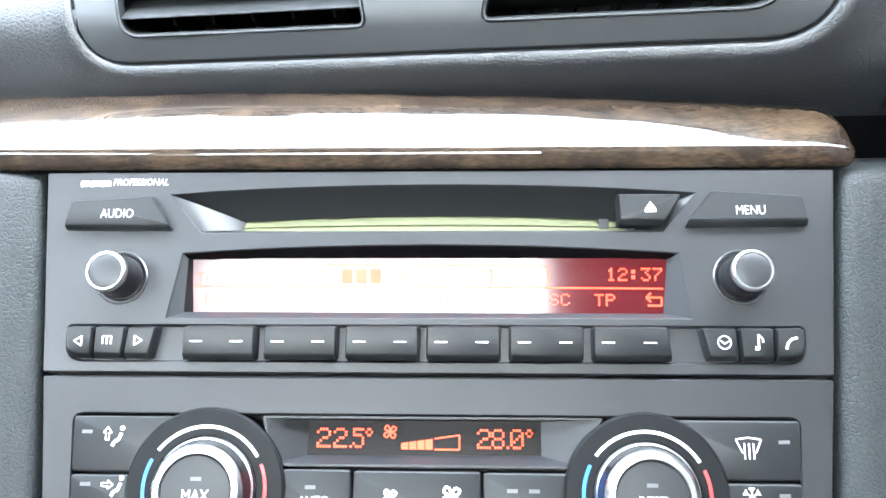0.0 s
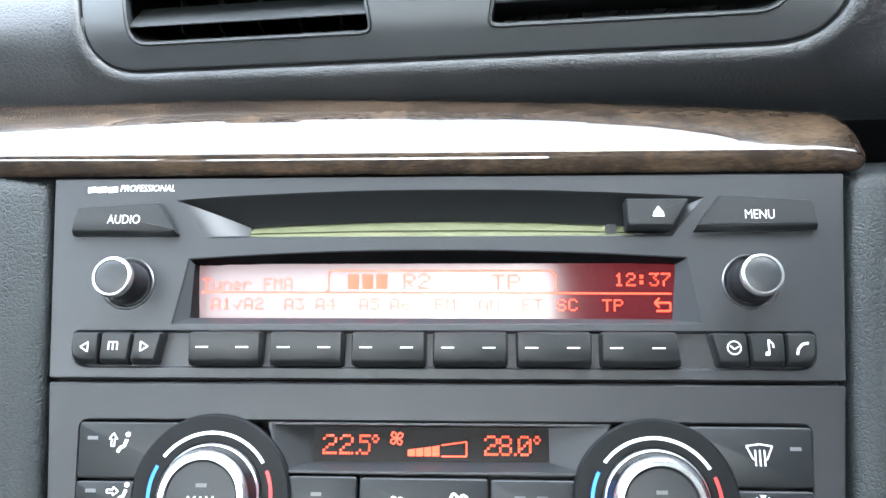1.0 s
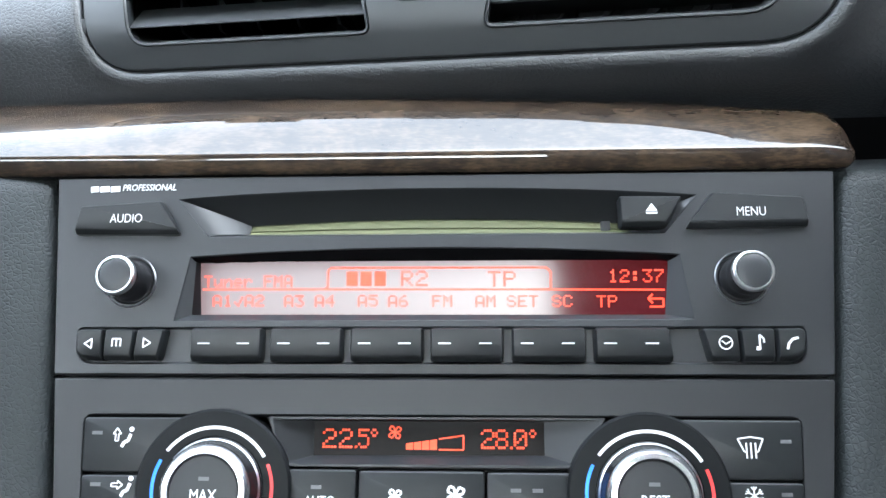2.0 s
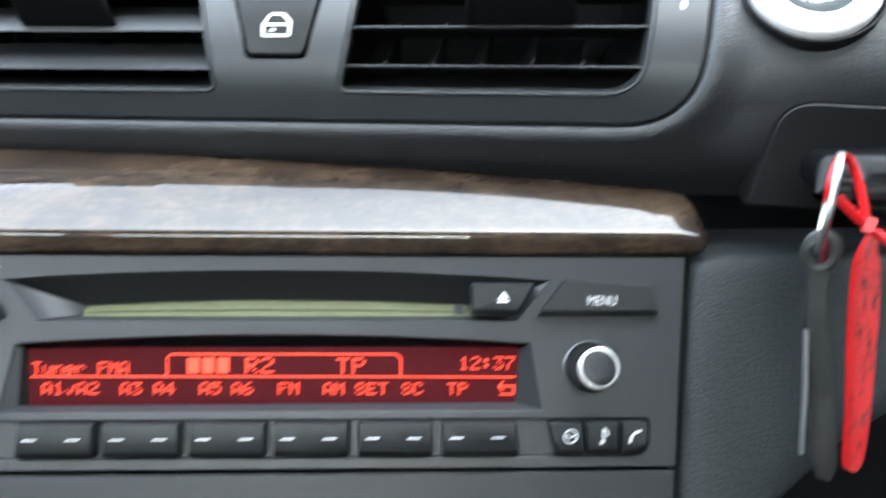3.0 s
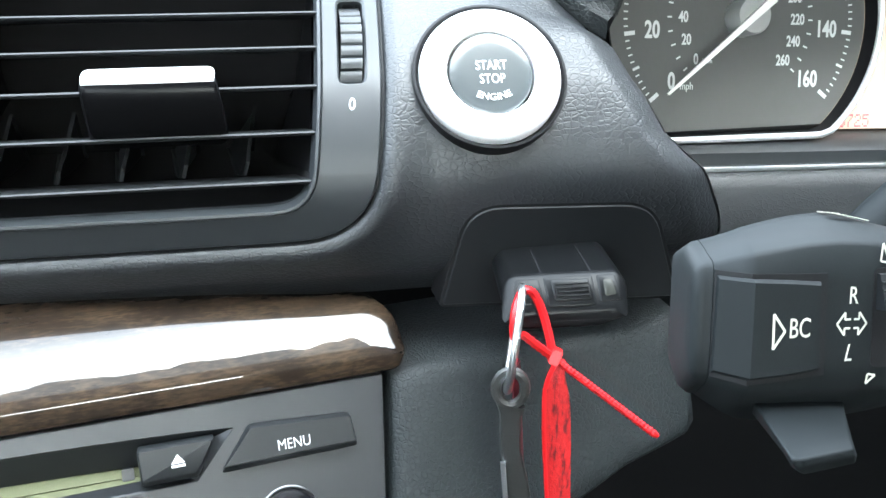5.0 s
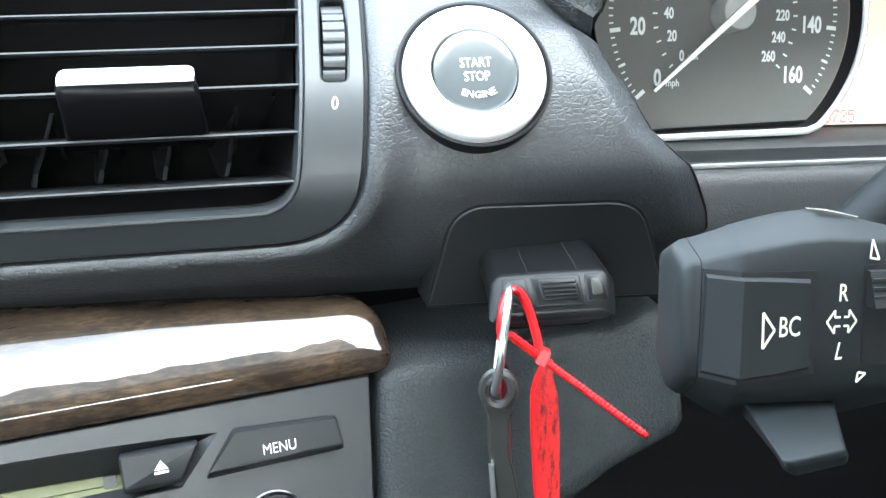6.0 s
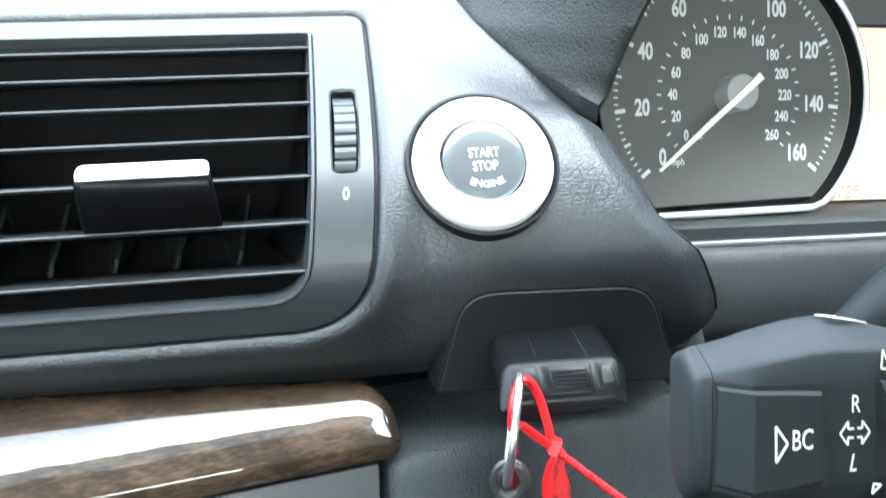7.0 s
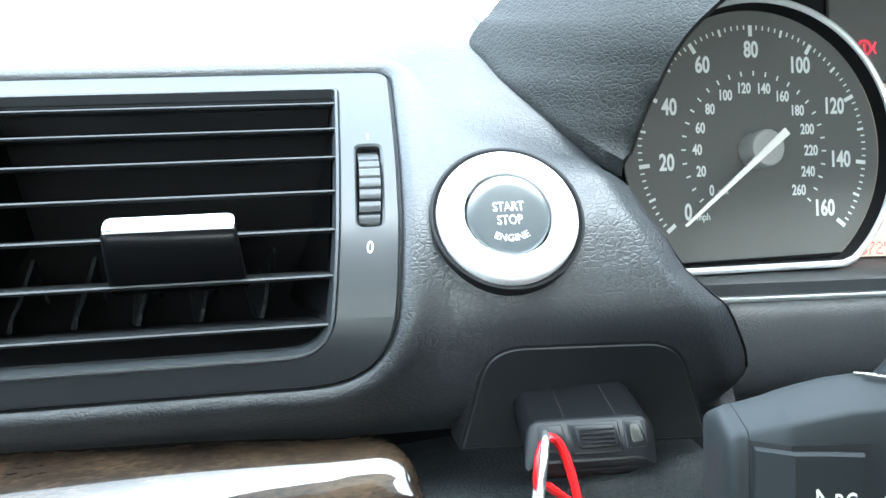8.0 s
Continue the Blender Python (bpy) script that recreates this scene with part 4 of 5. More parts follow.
DIALS = ((-55.8, -56.0, 1), (52.9, -56.4, 0))
for du, dv, warm in DIALS:
    f = lambda a, b, c, du=du, dv=dv: stack(du + a, dv + b, c)
    collar = part("dial_collar", lathe(f, [(20.0, -5), (20.0, 1.2), (19.4, 1.9), (13.2, 2.1), (12.6, 1.7)], 72, False), M_COLLAR, climate)
    part("scale", arc_band(f, 14.9, 15.7, -52, 58, 2.02), M_WHITE, collar)
    part("scale", arc_band(f, 14.9, 15.7, -118, -62, 2.02), M_BLUE, collar)
    part("scale", arc_band(f, 14.9, 15.7, 66, 120, 2.02), M_REDPRINT, collar)
    knob = part("dial", lathe(f, [(12.8, 1.0), (12.8, 2.6), (12.2, 3.2), (11.6, 6.4), (11.2, 7.4)], 64), M_GLOSS, climate)
    part("dial_line", lathe(f, [(12.85, 2.0), (12.6, 2.9), (12.2, 3.25)], 64, False), M_SATIN, knob)
    part("dial_ring", lathe(f, [(11.4, 6.8), (11.1, 7.8), (10.2, 8.6), (9.0, 8.7), (8.6, 8.2), (8.5, 7.2)], 64, False), M_DIALRING, knob, "silver ring")
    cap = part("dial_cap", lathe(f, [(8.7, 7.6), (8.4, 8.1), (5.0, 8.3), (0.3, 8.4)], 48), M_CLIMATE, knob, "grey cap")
    part("word", lettering(f, "MAX" if warm else "REST", 0, -1.0, 3.1, 8.35, stretch=0.8), M_WHITE, cap)
    part("lamp", strokes(f, [[(-1.3, 3.0), (1.3, 3.0)]], 0.9, 8.25), M_GREYPRINT, cap)


def climate_key(name, poly):
    return part(name, key_cap(stack, poly, 0.6, 0.5, 0.3, 0.3, 1.0, -4.5), M_KEY, climate)


k1 = climate_key("vent_key", [(-90.4, -52.0), (-60, -52.0), (-60, -38.3), (-91.0, -38.3)])
k2 = climate_key("floor_key", [(-89.6, -66.0), (-60, -66.0), (-60, -52.7), (-90.4, -52.7)])
k3 = climate_key("screen_key", [(60, -52.6), (90.6, -52.6), (91.2, -38.3), (60, -38.3)])
k4 = climate_key("cold_key", [(60, -66.0), (89.8, -66.0), (90.5, -53.3), (60, -53.3)])
k5 = climate_key("auto_key", [(-40, -66), (-19.6, -66), (-19.6, -51.0), (-40, -51.0)])
k6 = climate_key("fan_key", [(-18.9, -66), (12.6, -66), (12.6, -51.2), (-18.9, -51.2)])
k7 = climate_key("seat_key", [(13.3, -66), (38, -66), (38, -51.4), (13.3, -51.4)])
for k, u, v in ((k1, -87.2, -42.2), (k2, -86.4, -55.0), (k3, 87.0, -43.4), (k4, 86.2, -56.0), (k5, -29.6, -55.2), (k7, 20.4, -55.6), (k7, 25.8, -55.6)):
    part("lamp", strokes(stack, [[(u - 1.3, v), (u + 1.3, v)]], 0.9, 0.6), M_GREYPRINT, k)

# ---- start button ----
start_y, start_z, start_n = section(START_S)
START_C = dash(START_X, START_S + 1.1, 1.5)
start_f = plane_frame(START_C, (1, -0.1, 0.0), (-0.14, -0.67, 0.73))
start_cap_f = plane_frame(START_C, (1, -0.1, 0.0), (-0.13, -0.76, 0.65))
start_button = thing("start_button", START_C, "round start stop button with a wide satin silver ring", "button")
part("gap", lathe(start_f, [(18.0, -6), (18.0, 0.1), (17.4, 0.3), (16.5, -1.5)], 64, False), M_BLACK, start_button)
part("ring", lathe(start_f, [(16.5, -4), (16.5, 0.2), (16.2, 1.1), (15.3, 1.9), (12.6, 2.3), (10.9, 1.9), (10.35, 1.2), (10.2, -2)], 72, False), M_ALU, start_button, "wide satin silver ring")
cap = part("cap", lathe(start_cap_f, [(9.8, -3), (9.8, 0.3), (9.6, 0.7), (9.0, 0.95), (7.0, 1.05), (5.0, 1.12), (2.6, 1.17), (0.3, 1.2)], 56), M_CAP, start_button, "dished dark grey cap")
part("word", lettering(start_cap_f, "START", 0, 1.8, 2.5, 1.05, 0.2, 0.8), M_WHITE, cap)
part("word", lettering(start_cap_f, "STOP", 0, -1.4, 2.5, 1.05, 0.2, 0.8), M_WHITE, cap)
part("word", lettering(start_cap_f, "ENGINE", 0, -5.7, 1.75, 1.12, 0.2, 1.06, bend=8.6), M_WHITE, cap)

# ---- climate display and marks ----
def climate_text(words, u, v, width, height):
    part("display_word", dot_text(stack, words, u, v, width, height, -3.55, None, 0.8), M_DOT2, climate_screen)


def fan_mark(f, u, v, r, w, width):
    lines = []
    for k in range(4):
        g = math.pi / 2 * k + 0.3
        lines.append([(u, v)] + [(u + r * q * math.cos(g + d), v + r * q * math.sin(g + d)) for q, d in ((0.7, -0.1), (1.0, 0.25), (0.85, 0.8), (0.45, 0.9), (0.0, 0.0))])
    return strokes(f, lines, width, w, 0.12)


for words, u, width in (("2", -29.2, 3.7), ("2", -24.9, 3.6), (".", -21.1, 1.7), ("5", -19.9, 2.9), ("o", -16.7, 2.4), ("2", 11.8, 3.6), ("8", 15.5, 3.3), (".", 18.9, 1.7), ("0", 20.2, 3.5), ("o", 24.1, 2.4)):
    climate_text(words, u, -45.7, width, 5.0)
part("fan_mark", fan_mark(stack, -10.4, -41.7, 1.9, -3.55, 0.35), M_DOT2, climate_screen)
for k in range(4):
    a = -7.5 + 2.05 * k
    v0, v1 = -44.5 + 0.28 * k * 1.0, -44.5 + 0.28 * (k + 1)
    bm = bmesh.new()
    bm.faces.new(ring_of(bm, [stack(a, -46, -3.55), stack(a + 1.8, -46, -3.55), stack(a + 1.8, v1, -3.55), stack(a, v0, -3.55)]))
    part("fan_bar", bm, M_DOT2, climate_screen)
part("fan_bar", strokes(stack, [[(1.0, -46), (7.3, -46), (7.3, -42.4), (1.0, -43.3)]], 0.35, -3.55, 0.05), M_DOT2, climate_screen)


def person_mark(f, u, v, w):
    bm = strokes(f, [[(u, v + 0.9), (u - 0.7, v - 0.9), (u - 1.5, v - 1.0), (u - 2.2, v - 2.3)]], 0.8, w)
    lathe(lambda a, b, c: f(u + 0.15 + a, v + 2.1 + b, w + c), [(0.62, 0), (0.62, 0.15), (0.1, 0.15)], 14, True, bm)
    return bm


part("mark", person_mark(stack, -78.3, -43.4, 0.6), M_WHITE, k1)
part("mark", strokes(stack, scaled([[(-82.4, -44.6), (-82.4, -42.4), (-83.2, -42.4), (-81.9, -40.6), (-80.6, -42.4), (-81.4, -42.4), (-81.4, -44.6), (-82.4, -44.6)]], .8), 0.30, 0.6), M_WHITE, k1)
part("mark", person_mark(stack, -77.4, -55.6, 0.6), M_WHITE, k2)
part("mark", strokes(stack, scaled([[(-82.6, -55.6), (-80.6, -55.6), (-80.6, -56.4), (-79.0, -55.1), (-80.6, -53.8), (-80.6, -54.6), (-82.6, -54.6), (-82.6, -55.6)]], .8), 0.30, 0.6), M_WHITE, k2)
part("mark", strokes(stack, scaled([[(76.6, -46.0), (75.0, -42.6), (78.4, -42.1), (81.7, -42.6), (80.2, -46.0)], [(76.6, -46.0), (77.0, -46.0)], [(79.8, -46.0), (80.2, -46.0)], [(77.2, -47.7), (77.2, -43.6)], [(78.4, -47.7), (78.4, -43.6)], [(79.6, -47.7), (79.6, -43.6)]], .92), 0.34, 0.6), M_WHITE, k3)
for g in range(3):
    a = radians(30 + 60 * g)
    c, s = math.cos(a) * 2.2, math.sin(a) * 2.2
    twigs = [[(78.3 + e * c * 0.95 + m * s * 0.3, -56.3 + e * s * 0.95 - m * c * 0.3), (78.3 + e * c * 0.6, -56.3 + e * s * 0.6)] for e in (-1, 1) for m in (-1, 1)]
    part("mark", strokes(stack, [[(78.3 - c, -56.3 - s), (78.3 + c, -56.3 + s)]] + twigs, 0.32, 0.6), M_WHITE, k4)
part("mark", fan_mark(stack, -9.7, -57.2, 1.9, 0.6, 0.5), M_WHITE, k6)
part("mark", fan_mark(stack, 5.4, -56.9, 2.6, 0.6, 0.6), M_WHITE, k6)
part("word", lettering(stack, "AUTO", -28.6, -58.6, 2.6, 0.6, 0.12, 0.85), M_WHITE, k5)

# ---- instrument cluster ----
CLUSTER_C = Vector((244.0, 82.2, 886.8))
dial_f = plane_frame(CLUSTER_C, (0.9903, -0.1392, 0), (-0.1271, -0.9047, 0.4067))
cluster = thing("instrument_cluster", CLUSTER_C, "instrument cluster with a dark speedometer and white figures", "instrument cluster")


def on_dial(r, deg):
    return r * math.sin(radians(deg)), r * math.cos(radians(deg))


def mph(v):
    return -129.6 + 1.61 * v


def plate_box(f, u0, v0, u1, v1, w0, w1):
    q = [(u0, v0), (u1, v0), (u1, v1), (u0, v1)]
    return loft(f, [[(u, v, w0) for u, v in q], [(u, v, w1) for u, v in q]], True, True)


part("back_plate", plate_box(dial_f, -75, -60, 170, 75, -6, -4), M_BLACK, cluster)
face_edge = [on_dial(46.0, d) for d in range(-142, 142, 4)]
face = part("dial", loft(dial_f, [[(u, v, -1) for u, v in face_edge], [(u, v, 0) for u, v in face_edge]], True, True), M_DIAL, cluster, "matt grey-black speedometer face")
for v in range(0, 161, 2):
    major, mid = v % 20 == 0, v % 10 == 0
    a, b = on_dial(37.6 if major else (38.8 if mid else 39.8), mph(v)), on_dial(41.2, mph(v))
    part("tick", bar(dial_f, *a, *b, 1.3 if major else (0.8 if mid else 0.45), 0.02, 0.1), M_WHITE, face)
for v in range(0, 161, 20):
    u, w = on_dial(33.0 if 40 <= v <= 120 else 31.6, mph(v))
    part("figure", lettering(dial_f, str(v), u, w, 5.9, 0.02, 0.1, 0.7, bold=0.2), M_WHITE, face)
for v in range(0, 261, 10):
    a, b = on_dial(24.6, -129.6 + v), on_dial(26.2, -129.6 + v)
    part("tick", bar(dial_f, *a, *b, 0.5, 0.02, 0.1), M_WHITE, face)
    if v % 20 == 0:
        u, w = on_dial(20.6, -129.6 + v)
        part("figure", lettering(dial_f, str(v), u, w, 3.8, 0.02, 0.1, 0.7, bold=0.12), M_WHITE, face)
part("figure", lettering(dial_f, "mph", -19.0, -21.6, 2.7, 0.02, 0.1, 0.8), M_WHITE, face)
part("figure", lettering(dial_f, "km/h", -11.8, -13.6, 1.7, 0.02, 0.1, 0.8), M_WHITE, face)
part("hub", lathe(dial_f, [(6.0, 0), (6.0, 7.0), (5.5, 7.8), (0.3, 7.9)], 40), M_HUB, cluster, "grey needle hub")
a, b = on_dial(38.5, mph(0)), on_dial(-8.0, mph(0))
side = on_dial(1.0, mph(0) + 90)
needle = [(a[0] - side[0] * 0.35, a[1] - side[1] * 0.35), (a[0] + side[0] * 0.35, a[1] + side[1] * 0.35), (b[0] + side[0] * 1.25, b[1] + side[1] * 1.25), (b[0] - side[0] * 1.25, b[1] - side[1] * 1.25)]
part("needle", loft(dial_f, [[(u, v, 8.0) for u, v in needle], [(u, v, 9.0) for u, v in needle]], True), M_NEEDLE, cluster, "white needle at rest on zero")
rim = [on_dial(48.3, d) for d in range(-74, 141, 3)]
rim = [p for p in rim if p[1] > -37.6]
rim += [(27.9, -37.8)] + [(27.9 - k, -37.9 - 0.02 * k) for k in (2, 20, 48, 90)]
wall = [[dial_f(u * q, v * q, w) for u, v in rim] for q, w in ((0.955, 0.0), (0.985, 5.0))]
bm = bmesh.new()
loops_bridge(bm, ring_of(bm, wall[0]), ring_of(bm, wall[1]), False)
part("dial_wall", bm, M_BLACK, cluster)
part("bezel", tube([dial_f(u, v, 5.0) for u, v in rim], 1.15, 8, squash=0.8, up=(-0.1271, -0.9047, 0.4067)), M_SILVER, cluster, "bright silver bezel")

# centre display between the dials; its glow stands in for reflected glare
info = part("info_display", plate_box(dial_f, 33.0, -36, 100, 23, -3.0, -1.3), M_INFO_GLARE, cluster, "glossy display glass beside the speedometer, with painted-in warm glare")
part("display_word", dot_text(dial_f, "0725", 39.0, -35.4, 2.6, 4.4, -1.2), M_WARN, info)
part("upper_panel", plate_box(dial_f, 30.0, 24, 100, 60, -3.0, -1.5), M_DIAL, cluster)
warn = strokes(dial_f, [[(41.6 + 2.4 * math.cos(g), 34.6 + 2.4 * math.sin(g)) for g in np.linspace(0, 2 * math.pi, 21)], [(43.2 + 2.8 * 1, 32.6), (44.8, 34.6), (43.2 + 2.8, 36.6)]], 0.6, 0.6)
bar(dial_f, 41.6, 33.4, 41.6, 36.0, 0.6, 0.6, 0.15, warn)
part("warning_lamp", warn, M_WARN, cluster, "red brake warning lamp")

# shelf below the dials
bm = bmesh.new()
rows = []
for u in (-60, 20, 60, 110, 170):
    rows.append(ring_of(bm, [dial_f(u, v, w) for v, w in ((-36.5, -3), (-39.5, 4.0), (-42.4, 7.0), (-43.2, 7.6), (-47.0, 7.4), (-47.6, 8.2))]))
for a, b in zip(rows, rows[1:]):
    loops_bridge(bm, a, b, False)
part("shelf", bm, M_PANEL, cluster, smooth=25)
part("trim_line", tube([dial_f(u, -48.3, 8.2) for u in (-60, 0, 60, 170)], 0.9, 8), M_SATIN, cluster, "thin satin trim line")
bm = bmesh.new()
rows = []
for u in (-60, -30, 0, 30, 60, 110, 170):
    rows.append(ring_of(bm, [dial_f(u, v, w) for v, w in ((-48.6, 6.5), (-49.6, 9.5), (-51.5, 11.0), (-55, 12.0), (-64, 12.5), (-74, 11.5), (-79, 8), (-81, 0), (-80, -40))]))
for a, b in zip(rows, rows[1:]):
    loops_bridge(bm, a, b, False)
structure("dash_lower_pad", bm, M_PAD, "dark soft pad under the instruments", "dashboard", 60)

# ---- the grained cowl beside and over the instruments ----
base = curve_points([(170.2, 44.0, 898.8), (164.8, 50.0, 901.4), (158.2, 57.0, 905.0), (153.1, 64.0, 908.6), (148.0, 72.0, 913.0), (145.7, 80.0, 916.7), (143.5, 88.0, 920.4), (146.6, 89.0, 925.7), (149.8, 90.0, 928.6), (153.6, 91.0, 932.8), (162.3, 93.0, 940.7), (180.1, 95.0, 948.8)], 4)
lip = curve_points([(173.3, 46.5, 899.7), (174.1, 46.5, 902.6), (174.7, 46.0, 906.8), (176.0, 46.0, 911.4), (177.3, 45.5, 916.1), (178.9, 45.0, 921.4), (180.5, 44.0, 926.4), (182.8, 43.5, 930.5), (186.1, 43.0, 934.5), (191.1, 43.0, 938.9), (200.5, 42.0, 947.2), (218.6, 42.0, 954.2)], 4)
bm = bmesh.new()
rows = []
for a, b in zip(base, lip):
    row = [bm.verts.new(a + Vector((1.0, 1.0, -5.0)))]
    for i in range(13):
        t = i / 12
        p = a.lerp(b, t)
        p += Vector((-0.6, -0.5, 0.1)) * (3.0 * math.sin(math.pi * t) * min(1.0, (a - b).length / 60))
        row.append(bm.verts.new(p))
    row.append(bm.verts.new(b + Vector((1.2, 0.6, -0.8))))
    row.append(bm.verts.new(b + Vector((2.0, 4.0, -2.0))))
    rows.append(row)
for a, b in zip(rows, rows[1:]):
    loops_bridge(bm, a, b, False)
structure("cluster_cowl", bm, M_COWL, "dark grained cowl round the instruments", "dashboard", 60)
bm = bmesh.new()
rows = []
for i, b in enumerate(lip):
    g = radians(-105 + 150 * i / (len(lip) - 1))
    rows.append(ring_of(bm, [b + Vector((1.5, 2.0, -1.5)), dial_f(*on_dial(52, -105 + 110 * i / (len(lip) - 1)), -3)]))
for a, b in zip(rows, rows[1:]):
    loops_bridge(bm, a, b, False)
structure("cowl_lining", bm, M_BLACK, "black inner side of the instrument cowl", "dashboard", 60)
# unseen hood added to shade the stalk, and the dashboard beyond the instruments
bm = bmesh.new()
rows = []
for x, rise in ((178, -3), (195, 3), (219, 9), (250, 13), (320, 15), (420, 12), (470, 0), (490, -40), (500, -120)):
    rows.append(ring_of(bm, [Vector((x, y, z + rise)) for y, z in ((96, 938), (44 if x > 210 else 60, 946), (46 if x > 210 else 62, 948), (60, 951), (95, 952.5), (200, 945), (520, 925))]))
for a, b in zip(rows, rows[1:]):
    loops_bridge(bm, a, b, False)
structure("cluster_hood", bm, M_COWL, "unseen dark grained hood over the instruments, added to shade the stalk", "dashboard", 60)
structure("dash_end", box(470, 40, 780, 720, 520, 905), M_PAD, "dark dashboard beyond the instruments", "dashboard")
# the pad's end wall, down into the instrument recess
bm = bmesh.new()
rows = []
for s in np.arange(-40, 46, 4.0):
    p = pad_place(172.0, s)
    rows.append(ring_of(bm, [p, p + Vector((1.2, 2.0, -0.6)), p + Vector((3, 40, -4))]))
for a, b in zip(rows, rows[1:]):
    loops_bridge(bm, a, b, False)
structure("dash_pad_end", bm, M_PAD, "dark end of the dashboard pad beside the instruments", "dashboard", 60)

# ---- key slot plate ----
def lower_face(x, z, h=0.0):
    """A frame on the pad's upright lower face, in plan x and height z."""
    return Vector((x, sweep_y(x) + 0.2 - h, z))


slot = thing("key_slot", lower_face(150, 850), "dark plastic key slot plate below the start button", "key slot")
outline = round_poly([(122.5, 836.0), (184.0, 836.0), (172.0, 863.6), (127.0, 863.4)], [1, 1, 8, 8], 6)
opening = round_poly([(138.5, 837.5), (162.0, 837.5), (162.0, 852.0), (138.5, 852.0)], 3, 4)
part("plate", plate(lower_face, outline, [opening], -4, 0.55, 0.4), M_KEY, slot)
part("gap", plate(lower_face, inset(ccw(outline), -0.7), [opening], -6, 0.25, 0.1), M_BLACK, slot)
deep = ccw(opening)
part("socket", loft(lower_face, [[(u, v, 0.5) for u, v in deep], [(u, v, -18) for u, v in inset(deep, 1.0)]]), M_BLACK, slot)

# ---- key fob ----
fob_p = plane_frame((145.2, -2.8, 845.6), (1, -0.25, 0), (-0.3, -0.93, 0.2))
fob = thing("key_fob", (145, -3, 846), "black plastic car key fob plugged into its slot", "key fob")


def fob_f(u, v, w=0.0):
    """The fob's frame: w along it, out of the slot; it sits slightly rolled."""
    return fob_p(u, v + 0.09 * u, w)


def fob_ring(w, low, high, wide=1.0, soft=1.3):
    """The fob's eight-sided section, from its underside low to its back high."""
    mid = (low + high) / 2
    pts = [(-12.6, low), (4.8, low), (10.4, min(mid, low + 3.6)), (10.8, max(mid, high - 2.6)), (8.2, high), (-15.4, high), (-17.4, max(mid, high - 2.6)), (-16.4, min(mid, low + 3.6))]
    return [(-3 + (u + 3) * wide, v, w) for u, v in round_poly(pts, soft, 3)]


rings = [fob_ring(-40, 0.2, 11.0), fob_ring(0.6, 0.0, 11.2), fob_ring(1.6, 0.0, 11.1), fob_ring(2.3, 0.0, 10.7), fob_ring(6.5, 0.3, 5.8, 0.985), fob_ring(7.1, 0.7, 4.9, 0.965), fob_ring(7.4, 1.3, 4.2, 0.94, 0.8)]
case = part("case", loft(fob_f, rings), M_FOB, fob, smooth=26)
top_f = lambda a, b, c: fob_f(a, 11.15 + c, b)
part("groove", strokes(top_f, [[(-8.4, -34), (-8.4, 1.2)], [(2.6, -34), (2.6, 1.2)], [(-15.2, 1.0), (8.0, 1.0)]], 0.35, 0.0, 0.08), M_BLACK, case)


def slope(a, b, c):
    """The slanted face towards the ring: b up it, c out of it."""
    return fob_f(a, 8.25 + 0.763 * b + 0.647 * c, 4.4 - 0.647 * b + 0.763 * c)


def pad_on_slope(outer, top, low=-0.3):
    return loft(slope, [[(u, v, low) for u, v in round_poly(outer, 0.5, 2)], [(u, v, top - 0.2) for u, v in round_poly(outer, 0.5, 2)], [(u, v, top) for u, v in round_poly(inset(ccw(outer), 0.3), 0.4, 2)]])


part("housing", pad_on_slope([(-6.9, -3.6), (3.4, -3.6), (2.6, 3.2), (-8.2, 3.2)], 0.35), M_FOB, case)
button = part("button", pad_on_slope([(-5.7, -2.4), (2.3, -2.4), (1.7, 2.4), (-6.7, 2.4)], 0.8), M_FOB, case)
for b in (-1.4, -0.5, 0.4, 1.3):
    part("rib", strokes(slope, [[(-5.4 - 0.2 * b, b), (1.6 - 0.1 * b, b)]], 0.3, 0.8, 0.22), M_FOB, button)
part("bezel", pad_on_slope([(4.2, -3.0), (8.9, -2.6), (7.6, 3.2), (3.6, 3.2)], 0.3), M_FOB, case)
part("lens", pad_on_slope([(5.2, -1.9), (7.8, -1.6), (7.0, 2.2), (4.9, 2.2)], 0.45), M_LENS, case, "small glassy lens")
part("lug", pad_on_slope([(-15.0, -2.8), (-8.0, -3.0), (-9.2, 3.0), (-14.4, 3.0)], 0.3), M_FOB, case)
part("eyelet", pad_on_slope([(-13.4, -1.6), (-9.4, -1.8), (-10.2, 1.8), (-13.0, 1.8)], 0.36), M_BLACK, case)
part("seam", strokes(lambda a, b, c: fob_f(a, b, 7.38 + c), [[(-13.5, 2.3), (8.2, 2.3)]], 0.25, 0.0, 0.08), M_BLACK, case)

# ---- split ring, leather tag, red tag and cable tie ----
ring_c, ring_h, down = Vector((129.2, -6.6, 845.0)), Vector((0.45, 0.89, 0)).normalized(), Vector((-0.12, -0.2, -0.97)).normalized()
pts = [ring_c + ring_h * 8.5 * math.cos(g) + down * 10.6 * math.sin(g) for g in np.linspace(0, 2 * math.pi, 49)[:-1]]
key_ring = tagged(link_mesh("key_ring", tube(pts, 0.9, 10, True, up=(0.9, -0.4, 0.1)), M_SATIN), "bright steel split ring through the key fob", "key ring")

